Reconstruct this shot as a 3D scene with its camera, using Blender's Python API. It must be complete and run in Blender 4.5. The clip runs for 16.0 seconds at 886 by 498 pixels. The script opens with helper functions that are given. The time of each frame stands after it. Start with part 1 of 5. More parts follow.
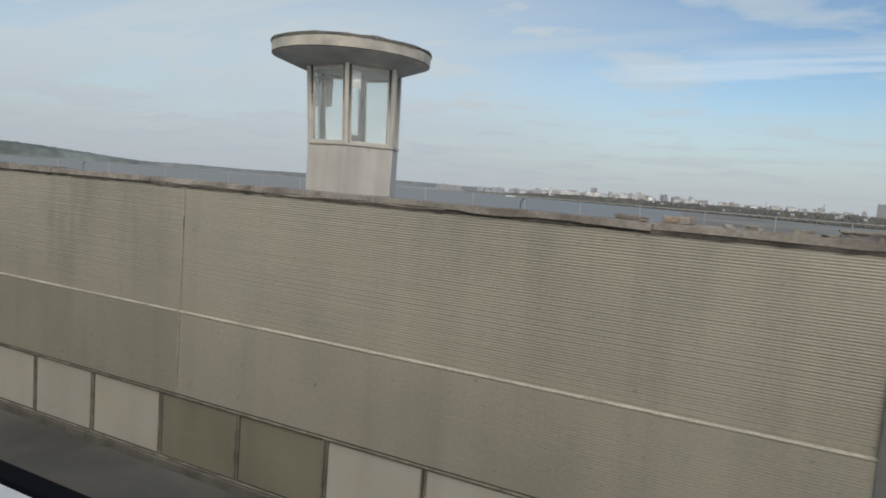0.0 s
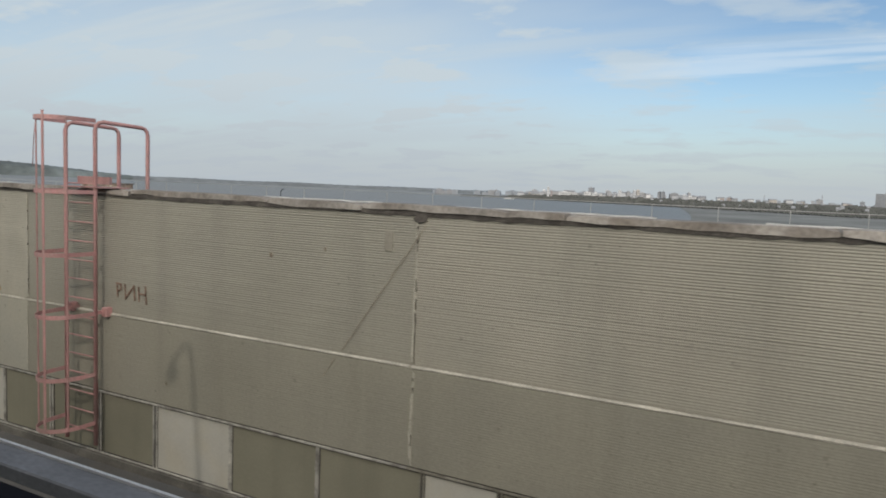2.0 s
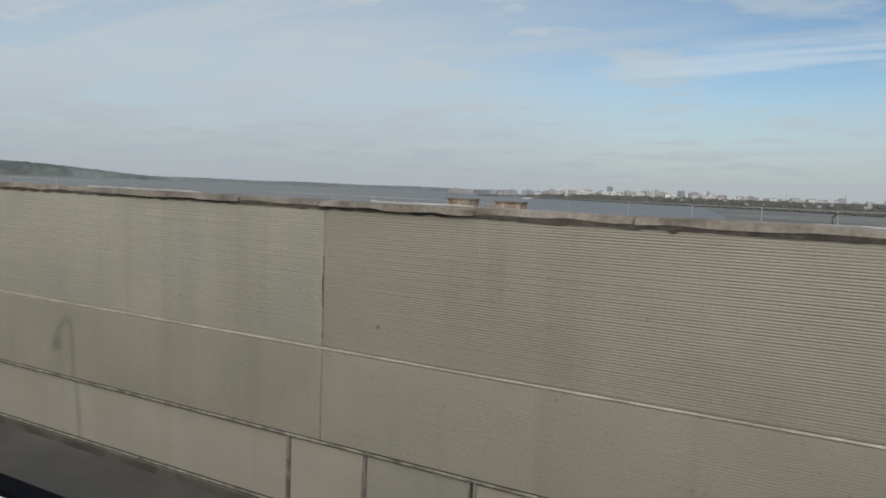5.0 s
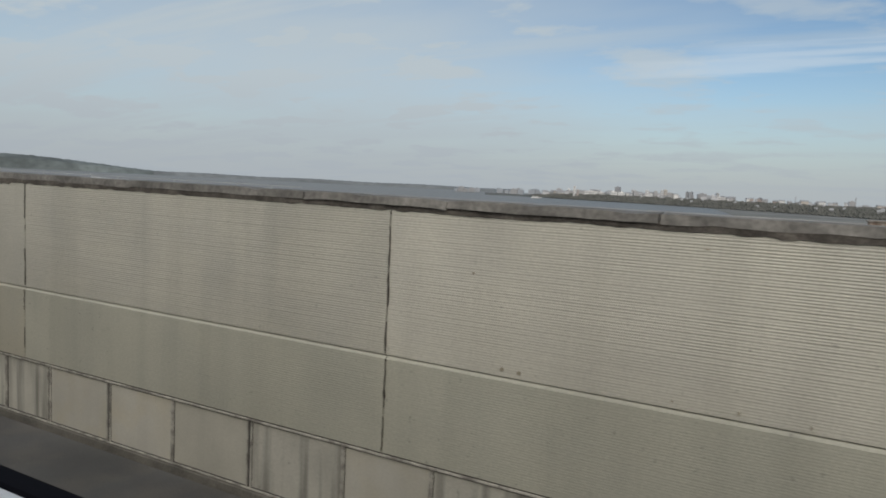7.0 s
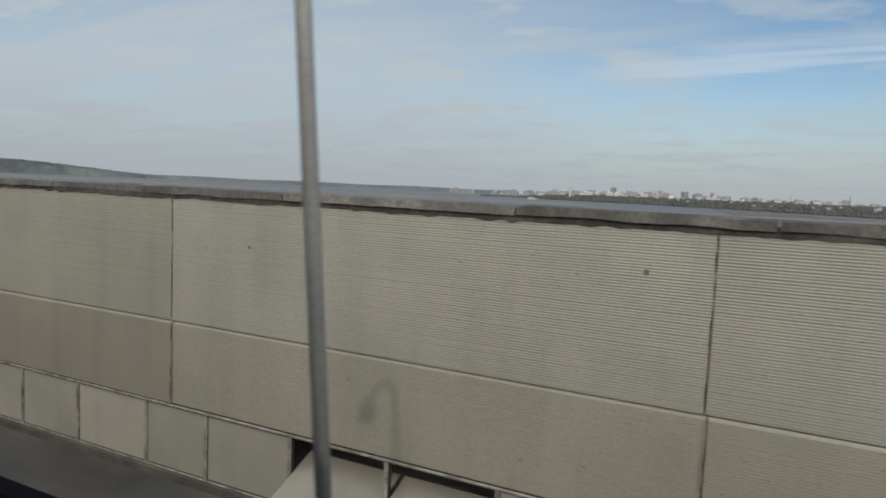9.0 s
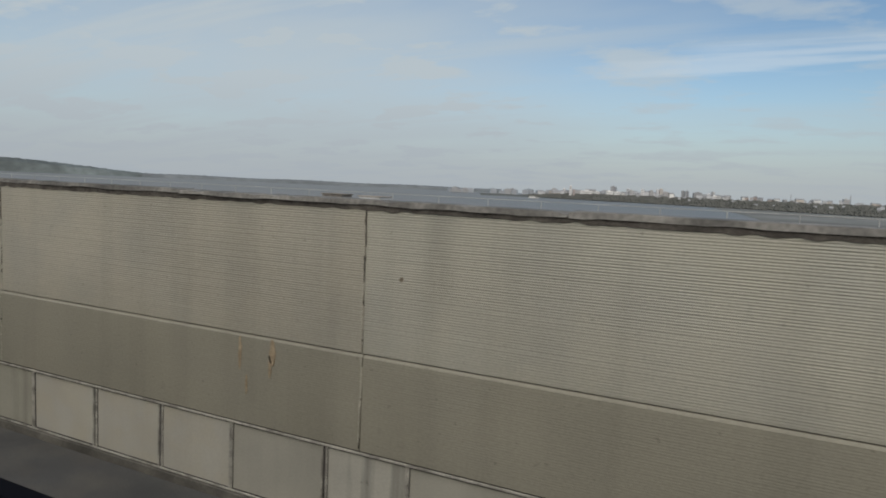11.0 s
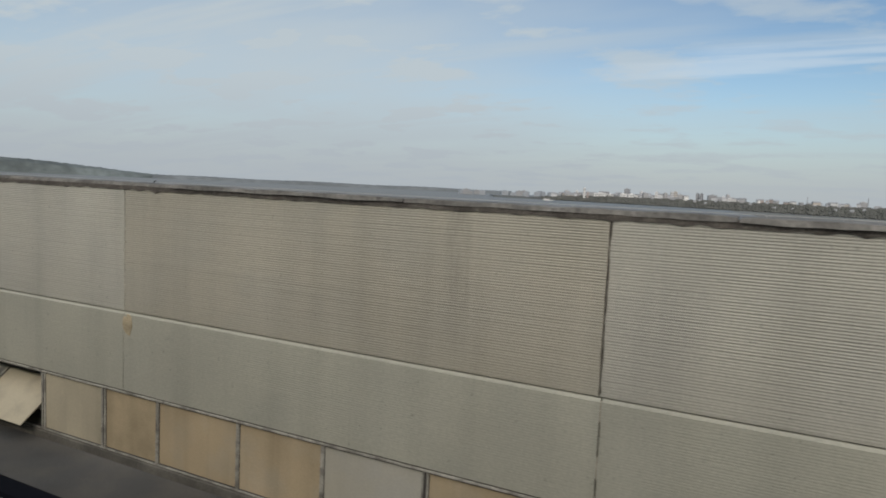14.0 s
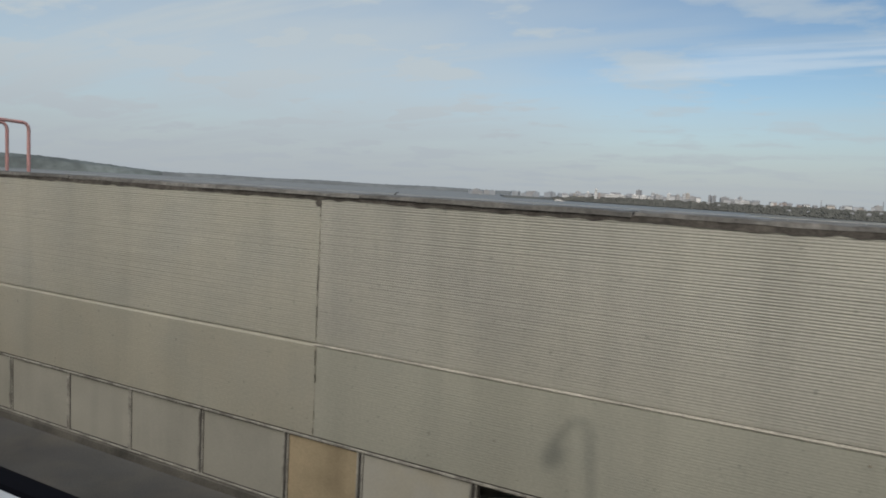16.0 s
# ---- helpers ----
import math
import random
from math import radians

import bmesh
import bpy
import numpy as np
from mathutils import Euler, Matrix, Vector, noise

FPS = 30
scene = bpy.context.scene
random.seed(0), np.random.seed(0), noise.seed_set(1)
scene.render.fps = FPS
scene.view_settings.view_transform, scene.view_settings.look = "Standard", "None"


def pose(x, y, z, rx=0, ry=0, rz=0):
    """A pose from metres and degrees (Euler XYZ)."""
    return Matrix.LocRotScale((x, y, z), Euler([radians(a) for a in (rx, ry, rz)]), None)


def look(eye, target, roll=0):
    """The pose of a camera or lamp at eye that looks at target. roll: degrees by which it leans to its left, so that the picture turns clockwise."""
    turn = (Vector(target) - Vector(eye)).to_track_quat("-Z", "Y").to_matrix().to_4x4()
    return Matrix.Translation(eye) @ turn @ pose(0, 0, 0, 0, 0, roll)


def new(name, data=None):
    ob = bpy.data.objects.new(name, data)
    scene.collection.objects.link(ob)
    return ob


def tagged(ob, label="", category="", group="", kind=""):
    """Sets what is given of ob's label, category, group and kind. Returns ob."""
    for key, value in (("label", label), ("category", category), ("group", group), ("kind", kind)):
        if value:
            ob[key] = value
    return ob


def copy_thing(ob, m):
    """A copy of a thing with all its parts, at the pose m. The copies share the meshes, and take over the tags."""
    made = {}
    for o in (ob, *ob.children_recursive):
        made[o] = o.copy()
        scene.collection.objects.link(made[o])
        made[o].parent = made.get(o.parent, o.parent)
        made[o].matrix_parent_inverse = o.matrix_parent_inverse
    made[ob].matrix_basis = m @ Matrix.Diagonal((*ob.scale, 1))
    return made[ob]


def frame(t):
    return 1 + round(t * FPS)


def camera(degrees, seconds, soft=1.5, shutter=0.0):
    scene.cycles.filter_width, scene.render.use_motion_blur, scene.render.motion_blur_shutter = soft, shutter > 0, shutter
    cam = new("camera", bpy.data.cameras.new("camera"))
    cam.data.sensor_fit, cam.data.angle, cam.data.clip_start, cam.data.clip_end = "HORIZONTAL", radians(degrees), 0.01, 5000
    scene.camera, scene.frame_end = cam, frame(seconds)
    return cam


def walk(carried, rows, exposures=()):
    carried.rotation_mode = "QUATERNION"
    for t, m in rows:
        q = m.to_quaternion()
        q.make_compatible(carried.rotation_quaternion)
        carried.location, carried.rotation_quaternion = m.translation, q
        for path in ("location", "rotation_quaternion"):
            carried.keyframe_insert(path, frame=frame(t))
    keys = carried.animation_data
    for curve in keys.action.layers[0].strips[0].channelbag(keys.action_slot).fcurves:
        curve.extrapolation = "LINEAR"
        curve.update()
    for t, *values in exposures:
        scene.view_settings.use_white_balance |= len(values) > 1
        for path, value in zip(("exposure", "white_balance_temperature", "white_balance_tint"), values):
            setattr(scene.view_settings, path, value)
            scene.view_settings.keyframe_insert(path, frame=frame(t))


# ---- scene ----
ZC = 4.40          # eye height above the deck
WY = 6.832         # outer face of the upper wall panels
PITCH, ENDBAY = 7.14, 8.59
UNIT = 6 * PITCH + 2 * ENDBAY
P0 = 15.67

# ---- camera ----
cam = camera(66.0, 16.0, 1.8, 0.08)
PATH = (
    (0.0, 14.617, 26.77, -5.44, 4.42), (0.5, 10.149, 25.82, -5.50, 3.60), (1.0, 5.563, 26.46, -5.33, 3.20),
    (1.5, 1.162, 26.13, -5.26, 2.67), (2.0, -3.460, 26.38, -5.05, 2.42), (2.5, -7.885, 25.88, -4.83, 2.15),
    (3.0, -12.481, 26.45, -4.60, 2.21), (3.5, -16.989, 26.21, -4.76, 2.44), (4.0, -21.559, 26.91, -4.77, 2.17),
    (4.5, -26.07, 27.22, -5.00, 2.25), (5.4, -34.13, 27.24, -5.20, 2.33),
    (6.3, -42.198, 27.24, -5.35, 2.60), (6.5, -44.022, 27.29, -5.26, 2.85), (7.0, -48.656, 27.44, -5.31, 2.95),
    (7.5, -53.046, 27.18, -5.22, 3.27), (8.0, -57.618, 27.33, -5.30, 2.80), (8.5, -62.042, 26.80, -5.21, 3.00),
    (9.0, -66.621, 26.73, -5.15, 2.56), (10.25, -77.70, 26.50, -5.21, 2.56), (11.5, -88.770, 26.30, -5.27, 2.56),
    (12.0, -93.381, 26.48, -5.30, 2.28), (12.5, -97.840, 26.15, -5.31, 2.28), (13.0, -102.357, 26.66, -5.29, 2.14),
    (13.5, -106.809, 26.52, -5.27, 2.55), (14.0, -111.338, 26.84, -5.13, 2.71), (14.5, -115.681, 26.56, -5.23, 2.99),
    (15.0, -120.208, 27.08, -5.20, 2.74), (15.5, -124.586, 26.67, -5.29, 2.86), (16.0, -129.088, 27.32, -5.19, 3.17))
walk(cam, [(t, pose(x, 0, ZC, 90 + pitch, 0, yaw) @ pose(0, 0, 0, 0, 0, roll)) for t, x, yaw, pitch, roll in PATH],
     [(0.0, 0.10), (1.0, 0.11), (2.0, 0.18), (3.0, 0.20), (3.5, 0.11), (4.2, 0.02), (6.5, -0.05), (9.0, -0.09), (11.5, -0.08), (12.5, 0.0), (13.5, 0.0), (16.0, -0.03)])

# ---- light ----
SUN_EL, SUN_AZ = radians(33), radians(154)
world = bpy.data.worlds.new("sky")
scene.world = world
world.use_nodes = True
wn, wl = world.node_tree.nodes, world.node_tree.links
wn.clear()
out = wn.new("ShaderNodeOutputWorld")
bg = wn.new("ShaderNodeBackground")
sky = wn.new("ShaderNodeTexSky")
sky.sky_type = "NISHITA"
sky.sun_disc = False
sky.sun_elevation, sky.sun_rotation = SUN_EL, SUN_AZ
sky.air_density, sky.dust_density, sky.ozone_density = 1.0, 0.2, 2.0
tc = wn.new("ShaderNodeTexCoord")
sep = wn.new("ShaderNodeSeparateXYZ")
wl.new(tc.outputs["Generated"], sep.inputs[0])


def wmath(op, a, b=None):
    n = wn.new("ShaderNodeMath")
    n.operation = op
    for i, v in enumerate((a, b)):
        if v is None:
            continue
        if isinstance(v, (int, float)):
            n.inputs[i].default_value = v
        else:
            wl.new(v, n.inputs[i])
    return n.outputs[0]


den = wmath("ADD", wmath("MAXIMUM", sep.outputs[2], 0.0), 0.14)
comb = wn.new("ShaderNodeCombineXYZ")
wl.new(wmath("DIVIDE", sep.outputs[0], den), comb.inputs[0])
wl.new(wmath("DIVIDE", sep.outputs[1], den), comb.inputs[1])


def cloud_layer(loc, rot, scale, size, detail, lo, hi, top):
    mp = wn.new("ShaderNodeMapping")
    mp.inputs["Location"].default_value = loc
    mp.inputs["Rotation"].default_value = (0, 0, radians(rot))
    mp.inputs["Scale"].default_value = scale
    wl.new(comb.outputs[0], mp.inputs[0])
    nz = wn.new("ShaderNodeTexNoise")
    nz.inputs["Scale"].default_value, nz.inputs["Detail"].default_value = size, detail
    nz.inputs["Roughness"].default_value = 0.55
    wl.new(mp.outputs[0], nz.inputs["Vector"])
    mr = wn.new("ShaderNodeMapRange")
    mr.interpolation_type = "SMOOTHSTEP"
    for k, v in zip((1, 2, 3, 4), (lo, hi, 0.0, top)):
        mr.inputs[k].default_value = v
    wl.new(nz.outputs[0], mr.inputs[0])
    return mr.outputs[0]


def smooth(v, lo, hi, a, b):
    mr = wn.new("ShaderNodeMapRange")
    mr.interpolation_type = "SMOOTHSTEP"
    for k, x in zip((1, 2, 3, 4), (lo, hi, a, b)):
        mr.inputs[k].default_value = x
    wl.new(v, mr.inputs[0])
    return mr.outputs[0]


def blend(fac, a, b):
    m = wn.new("ShaderNodeMix")
    m.data_type = "RGBA"
    wl.new(fac, m.inputs[0])
    for k, v in ((6, a), (7, b)):
        if isinstance(v, tuple):
            m.inputs[k].default_value = v
        else:
            wl.new(v, m.inputs[k])
    return m.outputs[2]


# thin veil that thickens towards one side of the sky, cirrus streaks, and haze low down
veil = cloud_layer((0.3, 1.1, 0), 20, (0.5, 1.0, 1), 0.8, 5, 0.25, 0.70, 0.55)
puffs = cloud_layer((1.7, 3.2, 0), 0, (0.9, 1.2, 1), 2.1, 8, 0.42, 0.66, 0.85)
streak = cloud_layer((4.0, 0.2, 0), -8, (0.3, 2.2, 1), 0.9, 6, 0.40, 0.70, 0.65)
side = smooth(sep.outputs[0], -0.62, 0.0, 0.34, -0.27)
cover = wmath("MINIMUM", wmath("ADD", wmath("MAXIMUM", wmath("MAXIMUM", veil, streak), puffs), side), 0.95)
clear = wn.new("ShaderNodeVectorMath")
clear.operation = "MULTIPLY"
clear.inputs[1].default_value = (0.94, 0.99, 1.0)
wl.new(sky.outputs[0], clear.inputs[0])
cloudy = blend(cover, clear.outputs[0], (5.32, 6.02, 6.42, 1))
# one long bright cirrus band, frayed by noise
fray = cloud_layer((2.0, 0.7, 0), 5, (0.5, 2.6, 1), 2.2, 7, 0.25, 0.75, 0.026)
lift = wmath("SUBTRACT", wmath("ADD", sep.outputs[2], fray), wmath("MULTIPLY", sep.outputs[0], 0.06))
band = wmath("MULTIPLY", smooth(lift, 0.180, 0.198, 0.0, 1.0), smooth(lift, 0.198, 0.224, 1.0, 0.0))
band = wmath("MULTIPLY", band, smooth(sep.outputs[0], -0.32, -0.08, 0.0, 0.44))
cloudy = blend(band, cloudy, (7.0, 7.7, 8.2, 1))
haze = smooth(sep.outputs[2], 0.0, 0.17, 0.93, 0.0)
hazy = blend(haze, cloudy, (4.28, 4.75, 5.18, 1))
# the thin cloud glows round the sun
towards = wn.new("ShaderNodeVectorMath")
towards.operation = "DOT_PRODUCT"
wl.new(tc.outputs["Generated"], towards.inputs[0])
towards.inputs[1].default_value = (math.sin(SUN_AZ) * math.cos(SUN_EL), math.cos(SUN_AZ) * math.cos(SUN_EL), math.sin(SUN_EL))
glow = smooth(towards.outputs["Value"], 0.35, 1.0, 0.0, 0.9)
wl.new(blend(glow, hazy, (15.6, 14.6, 13.3, 1)), bg.inputs[0])
bg.inputs[1].default_value = 0.095
wl.new(bg.outputs[0], out.inputs[0])

sun_data = bpy.data.lights.new("sun", "SUN")
sun_data.energy, sun_data.angle, sun_data.color = 0.64, radians(1.1), (1.0, 0.91, 0.78)
sun = new("sun", sun_data)
sx = Vector((math.sin(SUN_AZ) * math.cos(SUN_EL), math.cos(SUN_AZ) * math.cos(SUN_EL), math.sin(SUN_EL)))
sun.matrix_world = look(sx * 50 + Vector((-57, 0, 0)), (-57, 0, 0))


# ---- materials ----
def surf(name, col, rough=0.85, metal=0.0, big=0.2, bigs=0.5, fine=0.12, fines=45, streaks=0.0, bump=0.15, bumps=90,
         tint=0.0, spots=0.0, second=None, spec=0.3, pits=0.0, run=2.6, runs=()):
    """A weathered surface: two scales of variation, rain streaks, spots, fine relief, in world metres."""
    m = bpy.data.materials.new(name)
    m.use_nodes = True
    nd, lk = m.node_tree.nodes, m.node_tree.links
    b = nd["Principled BSDF"]
    geo = nd.new("ShaderNodeNewGeometry")

    def noise_of(size, detail, scale=(1, 1, 1)):
        mp = nd.new("ShaderNodeMapping")
        mp.inputs["Scale"].default_value = scale
        lk.new(geo.outputs["Position"], mp.inputs[0])
        n = nd.new("ShaderNodeTexNoise")
        n.inputs["Scale"].default_value, n.inputs["Detail"].default_value = size, detail
        lk.new(mp.outputs[0], n.inputs["Vector"])
        return n.outputs[0]

    def ranged(v, a, c, lo, hi):
        r = nd.new("ShaderNodeMapRange")
        for k, x in zip((1, 2, 3, 4), (a, c, lo, hi)):
            r.inputs[k].default_value = x
        lk.new(v, r.inputs[0])
        return r.outputs[0]

    def times(a, c):
        n = nd.new("ShaderNodeMath")
        n.operation = "MULTIPLY"
        lk.new(a, n.inputs[0])
        lk.new(c, n.inputs[1])
        return n.outputs[0]

    low = noise_of(bigs, 5)
    total = ranged(low, 0.3, 0.7, 1 - big, 1 + big)
    grain = noise_of(fines, 4)
    total = times(total, ranged(grain, 0.3, 0.7, 1 - fine, 1 + fine))
    if streaks:
        total = times(total, ranged(noise_of(1.0, 5, (run, run, run * 0.055)), 0.48, 0.72, 1.0, 1 - streaks))
    if spots:
        sp = ranged(noise_of(5.5, 2), 0.70, 0.76, 1.0, 1 - spots)
        total = times(total, sp)
    if pits:
        total = times(total, ranged(noise_of(13.0, 2), 0.715, 0.745, 1.0, 1 - pits))
    if runs:
        spl = nd.new("ShaderNodeSeparateXYZ")
        lk.new(geo.outputs["Position"], spl.inputs[0])
        frayed = ranged(noise_of(3.0, 5, (3.0, 1.0, 0.5)), 0.35, 0.62, 0.15, 1.0)
    for cx, hw, ztop, zlow, dark in runs:
        off = nd.new("ShaderNodeMath")
        off.operation = "SUBTRACT"
        lk.new(spl.outputs[0], off.inputs[0])
        off.inputs[1].default_value = cx
        ab = nd.new("ShaderNodeMath")
        ab.operation = "ABSOLUTE"
        lk.new(off.outputs[0], ab.inputs[0])
        m1 = ranged(ab.outputs[0], hw * 0.45, hw, 1.0, 0.0)
        m2 = ranged(spl.outputs[2], zlow, zlow + 0.5 * (ztop - zlow), 0.0, 1.0)
        m3 = ranged(spl.outputs[2], ztop, ztop + 0.04, 1.0, 0.0)
        total = times(total, ranged(times(times(m1, frayed), times(m2, m3)), 0.0, 1.0, 1.0, 1 - dark))
    if tint:
        oi = nd.new("ShaderNodeObjectInfo")
        total = times(total, ranged(oi.outputs["Random"], 0, 1, 1 - tint, 1 + tint))
    rgb = nd.new("ShaderNodeMix")
    rgb.data_type = "RGBA"
    rgb.inputs[6].default_value = (*col, 1)
    rgb.inputs[7].default_value = (*(second or col), 1)
    lk.new(ranged(noise_of(bigs * 2.3, 6), 0.42, 0.66, 0, 1), rgb.inputs[0])
    sc = nd.new("ShaderNodeVectorMath")
    sc.operation = "SCALE"
    lk.new(rgb.outputs[2], sc.inputs[0])
    lk.new(total, sc.inputs["Scale"])
    lk.new(sc.outputs[0], b.inputs["Base Color"])
    b.inputs["Roughness"].default_value, b.inputs["Metallic"].default_value = rough, metal
    b.inputs["Specular IOR Level"].default_value = spec
    if bump:
        bp = nd.new("ShaderNodeBump")
        bp.inputs["Strength"].default_value, bp.inputs["Distance"].default_value = bump, 0.004
        lk.new(noise_of(bumps, 5), bp.inputs["Height"])
        lk.new(bp.outputs[0], b.inputs["Normal"])
    return m


# damp runs on the wall: middle, half width, top and foot, depth of tone
RUNS = [(x, w, ZC + zt, ZC + zb, d) for x, w, zt, zb, d in (
    (-114.6, 0.19, -0.2, -2.06, 0.20), (-108.72, 0.15, -0.2, -1.1, 0.13), (-132.32, 0.22, -0.2, -1.8, 0.10), (-17.3, 1.0, -0.2, -2.3, 0.10), (-15.9, 0.9, -0.25, -1.0, 0.28), (-18.2, 0.5, -0.25, -1.2, 0.22), (-19.69, 0.17, -1.19, -1.55, 0.16), (-19.9, 0.10, -0.75, -0.95, 0.2),
    (-33.4, 0.16, -0.2, -1.5, 0.09), (-87.6, 0.25, -0.2, -1.8, 0.12), (-72.0, 0.3, -0.2, -1.5, 0.08), (-126.2, 0.4, -0.2, -1.6, 0.09),
    (4.6, 0.8, -0.2, -2.0, 0.12), (6.1, 0.35, -0.2, -1.7, 0.09), (11.5, 0.5, -0.2, -1.2, 0.07))]


def panel_concrete(name, col, col2, tone=1.0):
    return surf(name, tuple(c * tone for c in col), 0.52, big=0.09, bigs=0.45, fine=0.08, fines=30, streaks=0.10, bump=0.35, bumps=60,
                tint=0.04, spots=0.07, pits=0.24, spec=0.42, runs=RUNS, second=tuple(c * tone for c in col2))


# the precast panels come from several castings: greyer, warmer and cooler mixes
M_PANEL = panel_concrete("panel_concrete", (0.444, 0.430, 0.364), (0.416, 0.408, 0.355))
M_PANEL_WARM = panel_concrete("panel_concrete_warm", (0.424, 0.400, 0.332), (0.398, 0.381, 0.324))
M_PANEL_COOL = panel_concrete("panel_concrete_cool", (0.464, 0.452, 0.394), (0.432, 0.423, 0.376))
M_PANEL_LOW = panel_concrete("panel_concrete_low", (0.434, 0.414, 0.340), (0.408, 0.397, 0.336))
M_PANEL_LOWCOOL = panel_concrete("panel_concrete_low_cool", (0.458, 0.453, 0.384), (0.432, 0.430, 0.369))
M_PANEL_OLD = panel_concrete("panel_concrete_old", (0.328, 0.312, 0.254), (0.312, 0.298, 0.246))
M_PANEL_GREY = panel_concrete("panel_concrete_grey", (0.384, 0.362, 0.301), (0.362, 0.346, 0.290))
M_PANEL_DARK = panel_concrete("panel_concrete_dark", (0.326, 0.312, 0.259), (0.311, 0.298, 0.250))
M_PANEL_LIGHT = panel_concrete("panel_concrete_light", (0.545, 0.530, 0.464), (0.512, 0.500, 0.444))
M_PANEL_PITTED = surf("panel_concrete_pitted", (0.426, 0.406, 0.336), 0.6, big=0.12, bigs=0.9, fine=0.08, fines=34, streaks=0.16, bump=0.5, bumps=60,
                      tint=0.02, spots=0.22, pits=0.5, spec=0.5, runs=RUNS, second=(0.392, 0.370, 0.302))
M_TANFILL = surf("sandy_mortar", (0.500, 0.423, 0.294), 0.95, big=0.25, bigs=5, fine=0.2)
M_RUSTRUN = surf("rust_stained_concrete", (0.376, 0.299, 0.209), 0.95, big=0.25, bigs=6, fine=0.2)
M_SPALL = surf("spalled_concrete", (0.243, 0.209, 0.160), 0.95, big=0.3, bigs=9, fine=0.25)
M_CEMENT = surf("grey_cement", (0.336, 0.315, 0.263), 0.92, big=0.1, bigs=4, fine=0.12, bump=0.3)
M_BACKING = surf("joint_backing", (0.096, 0.086, 0.071), 0.95, big=0.3, bigs=3, fine=0.25)
M_CRACK = surf("crumbled_gap", (0.067, 0.060, 0.052), 0.95, big=0.3, bigs=6, fine=0.25)
M_OLDFILL = surf("old_mortar", (0.347, 0.322, 0.271), 0.95, big=0.25, bigs=4, fine=0.25)
M_SMEAR = surf("smeared_mortar", (0.480, 0.456, 0.387), 0.95, big=0.2, bigs=3, fine=0.2)
M_STAINMARK = surf("stained_concrete", (0.326, 0.294, 0.230), 0.92, big=0.2, bigs=9, fine=0.2)
M_CORE = surf("core_concrete", (0.236, 0.222, 0.195), 0.95)
M_MORTAR = surf("mortar", (0.478, 0.454, 0.394), 0.95, big=0.25, bigs=3, fine=0.25)
M_COPING = surf("coping_concrete", (0.320, 0.295, 0.266), 0.92, big=0.28, bigs=1.2, fine=0.2, fines=22, bump=0.5, tint=0.15,
                spots=0.35, second=(0.196, 0.172, 0.148))
M_FLASH = surf("coping_flashing", (0.158, 0.152, 0.143), 0.85, big=0.35, bigs=1.6, fine=0.25, fines=18, bump=0.6, bumps=30, tint=0.22, spots=0.4, second=(0.215, 0.207, 0.192))
M_SLAB = surf("tan_cement", (0.329, 0.287, 0.234), 0.92, big=0.2, bigs=3, fine=0.2, second=(0.276, 0.244, 0.200))
M_SLATE = surf("grey_flashing", (0.160, 0.164, 0.174), 0.6, metal=0.2, big=0.2, bigs=2)
M_TAR = surf("bitumen", (0.096, 0.086, 0.077), 0.85, big=0.35, bigs=2.5, fine=0.3, second=(0.150, 0.136, 0.120))
M_ROOF = surf("roof_felt", (0.138, 0.137, 0.132), 0.95, big=0.25, bigs=0.3)
M_PATCH = surf("roofing_strip", (0.60, 0.60, 0.59), 0.8, big=0.2, bigs=2)
M_DECK = surf("deck_asphalt", (0.118, 0.118, 0.116), 0.93, big=0.25, bigs=0.5, fine=0.25, fines=60, bump=0.6, bumps=120, second=(0.15, 0.142, 0.13))
M_SILL = surf("sill_concrete", (0.155, 0.147, 0.130), 0.93, big=0.3, bigs=1.2, fine=0.2, second=(0.115, 0.110, 0.099))
M_FRAME = surf("window_steel", (0.472, 0.458, 0.410), 0.7, big=0.25, bigs=2.5, fine=0.2, second=(0.236, 0.222, 0.202), tint=0.1)
M_FRAME_DARK = surf("dark_window_steel", (0.209, 0.195, 0.160), 0.75, big=0.3, bigs=2.5, fine=0.2, second=(0.291, 0.278, 0.236), tint=0.1)
M_GAP = surf("gasket", (0.063, 0.059, 0.056), 0.8)
M_DULL = surf("dull_sheet", (0.444, 0.432, 0.376), 0.65, big=0.10, bigs=1.0, fine=0.06, streaks=0.10, tint=0.07, bump=0.05)
M_WHITE = surf("white_sheet", (0.514, 0.500, 0.444), 0.6, big=0.07, bigs=1.0, fine=0.05, streaks=0.07, tint=0.06, bump=0.05, second=(0.515, 0.489, 0.409))
M_STAIN = surf("stained_sheet", (0.496, 0.485, 0.430), 0.7, big=0.12, bigs=1.5, fine=0.08, streaks=0.62, tint=0.05, bump=0.05, run=5.0, spots=0.3)
M_OLIVE = surf("olive_sheet", (0.247, 0.236, 0.180), 0.7, big=0.10, bigs=1.0, fine=0.06, streaks=0.1, tint=0.07, bump=0.05)
M_YELLOW = surf("yellowed_sheet", (0.488, 0.394, 0.263), 0.6, big=0.12, bigs=1.0, fine=0.06, streaks=0.18, tint=0.08, bump=0.05,
                second=(0.477, 0.405, 0.293))
M_CREAM = surf("cream_sheet", (0.556, 0.500, 0.378), 0.6, big=0.10, bigs=1.2, fine=0.06, streaks=0.2, tint=0.06, bump=0.05)
M_GREENISH = surf("greenish_sheet", (0.394, 0.384, 0.322), 0.65, big=0.12, bigs=1.2, fine=0.06, streaks=0.2, tint=0.06, bump=0.05, run=4.0)
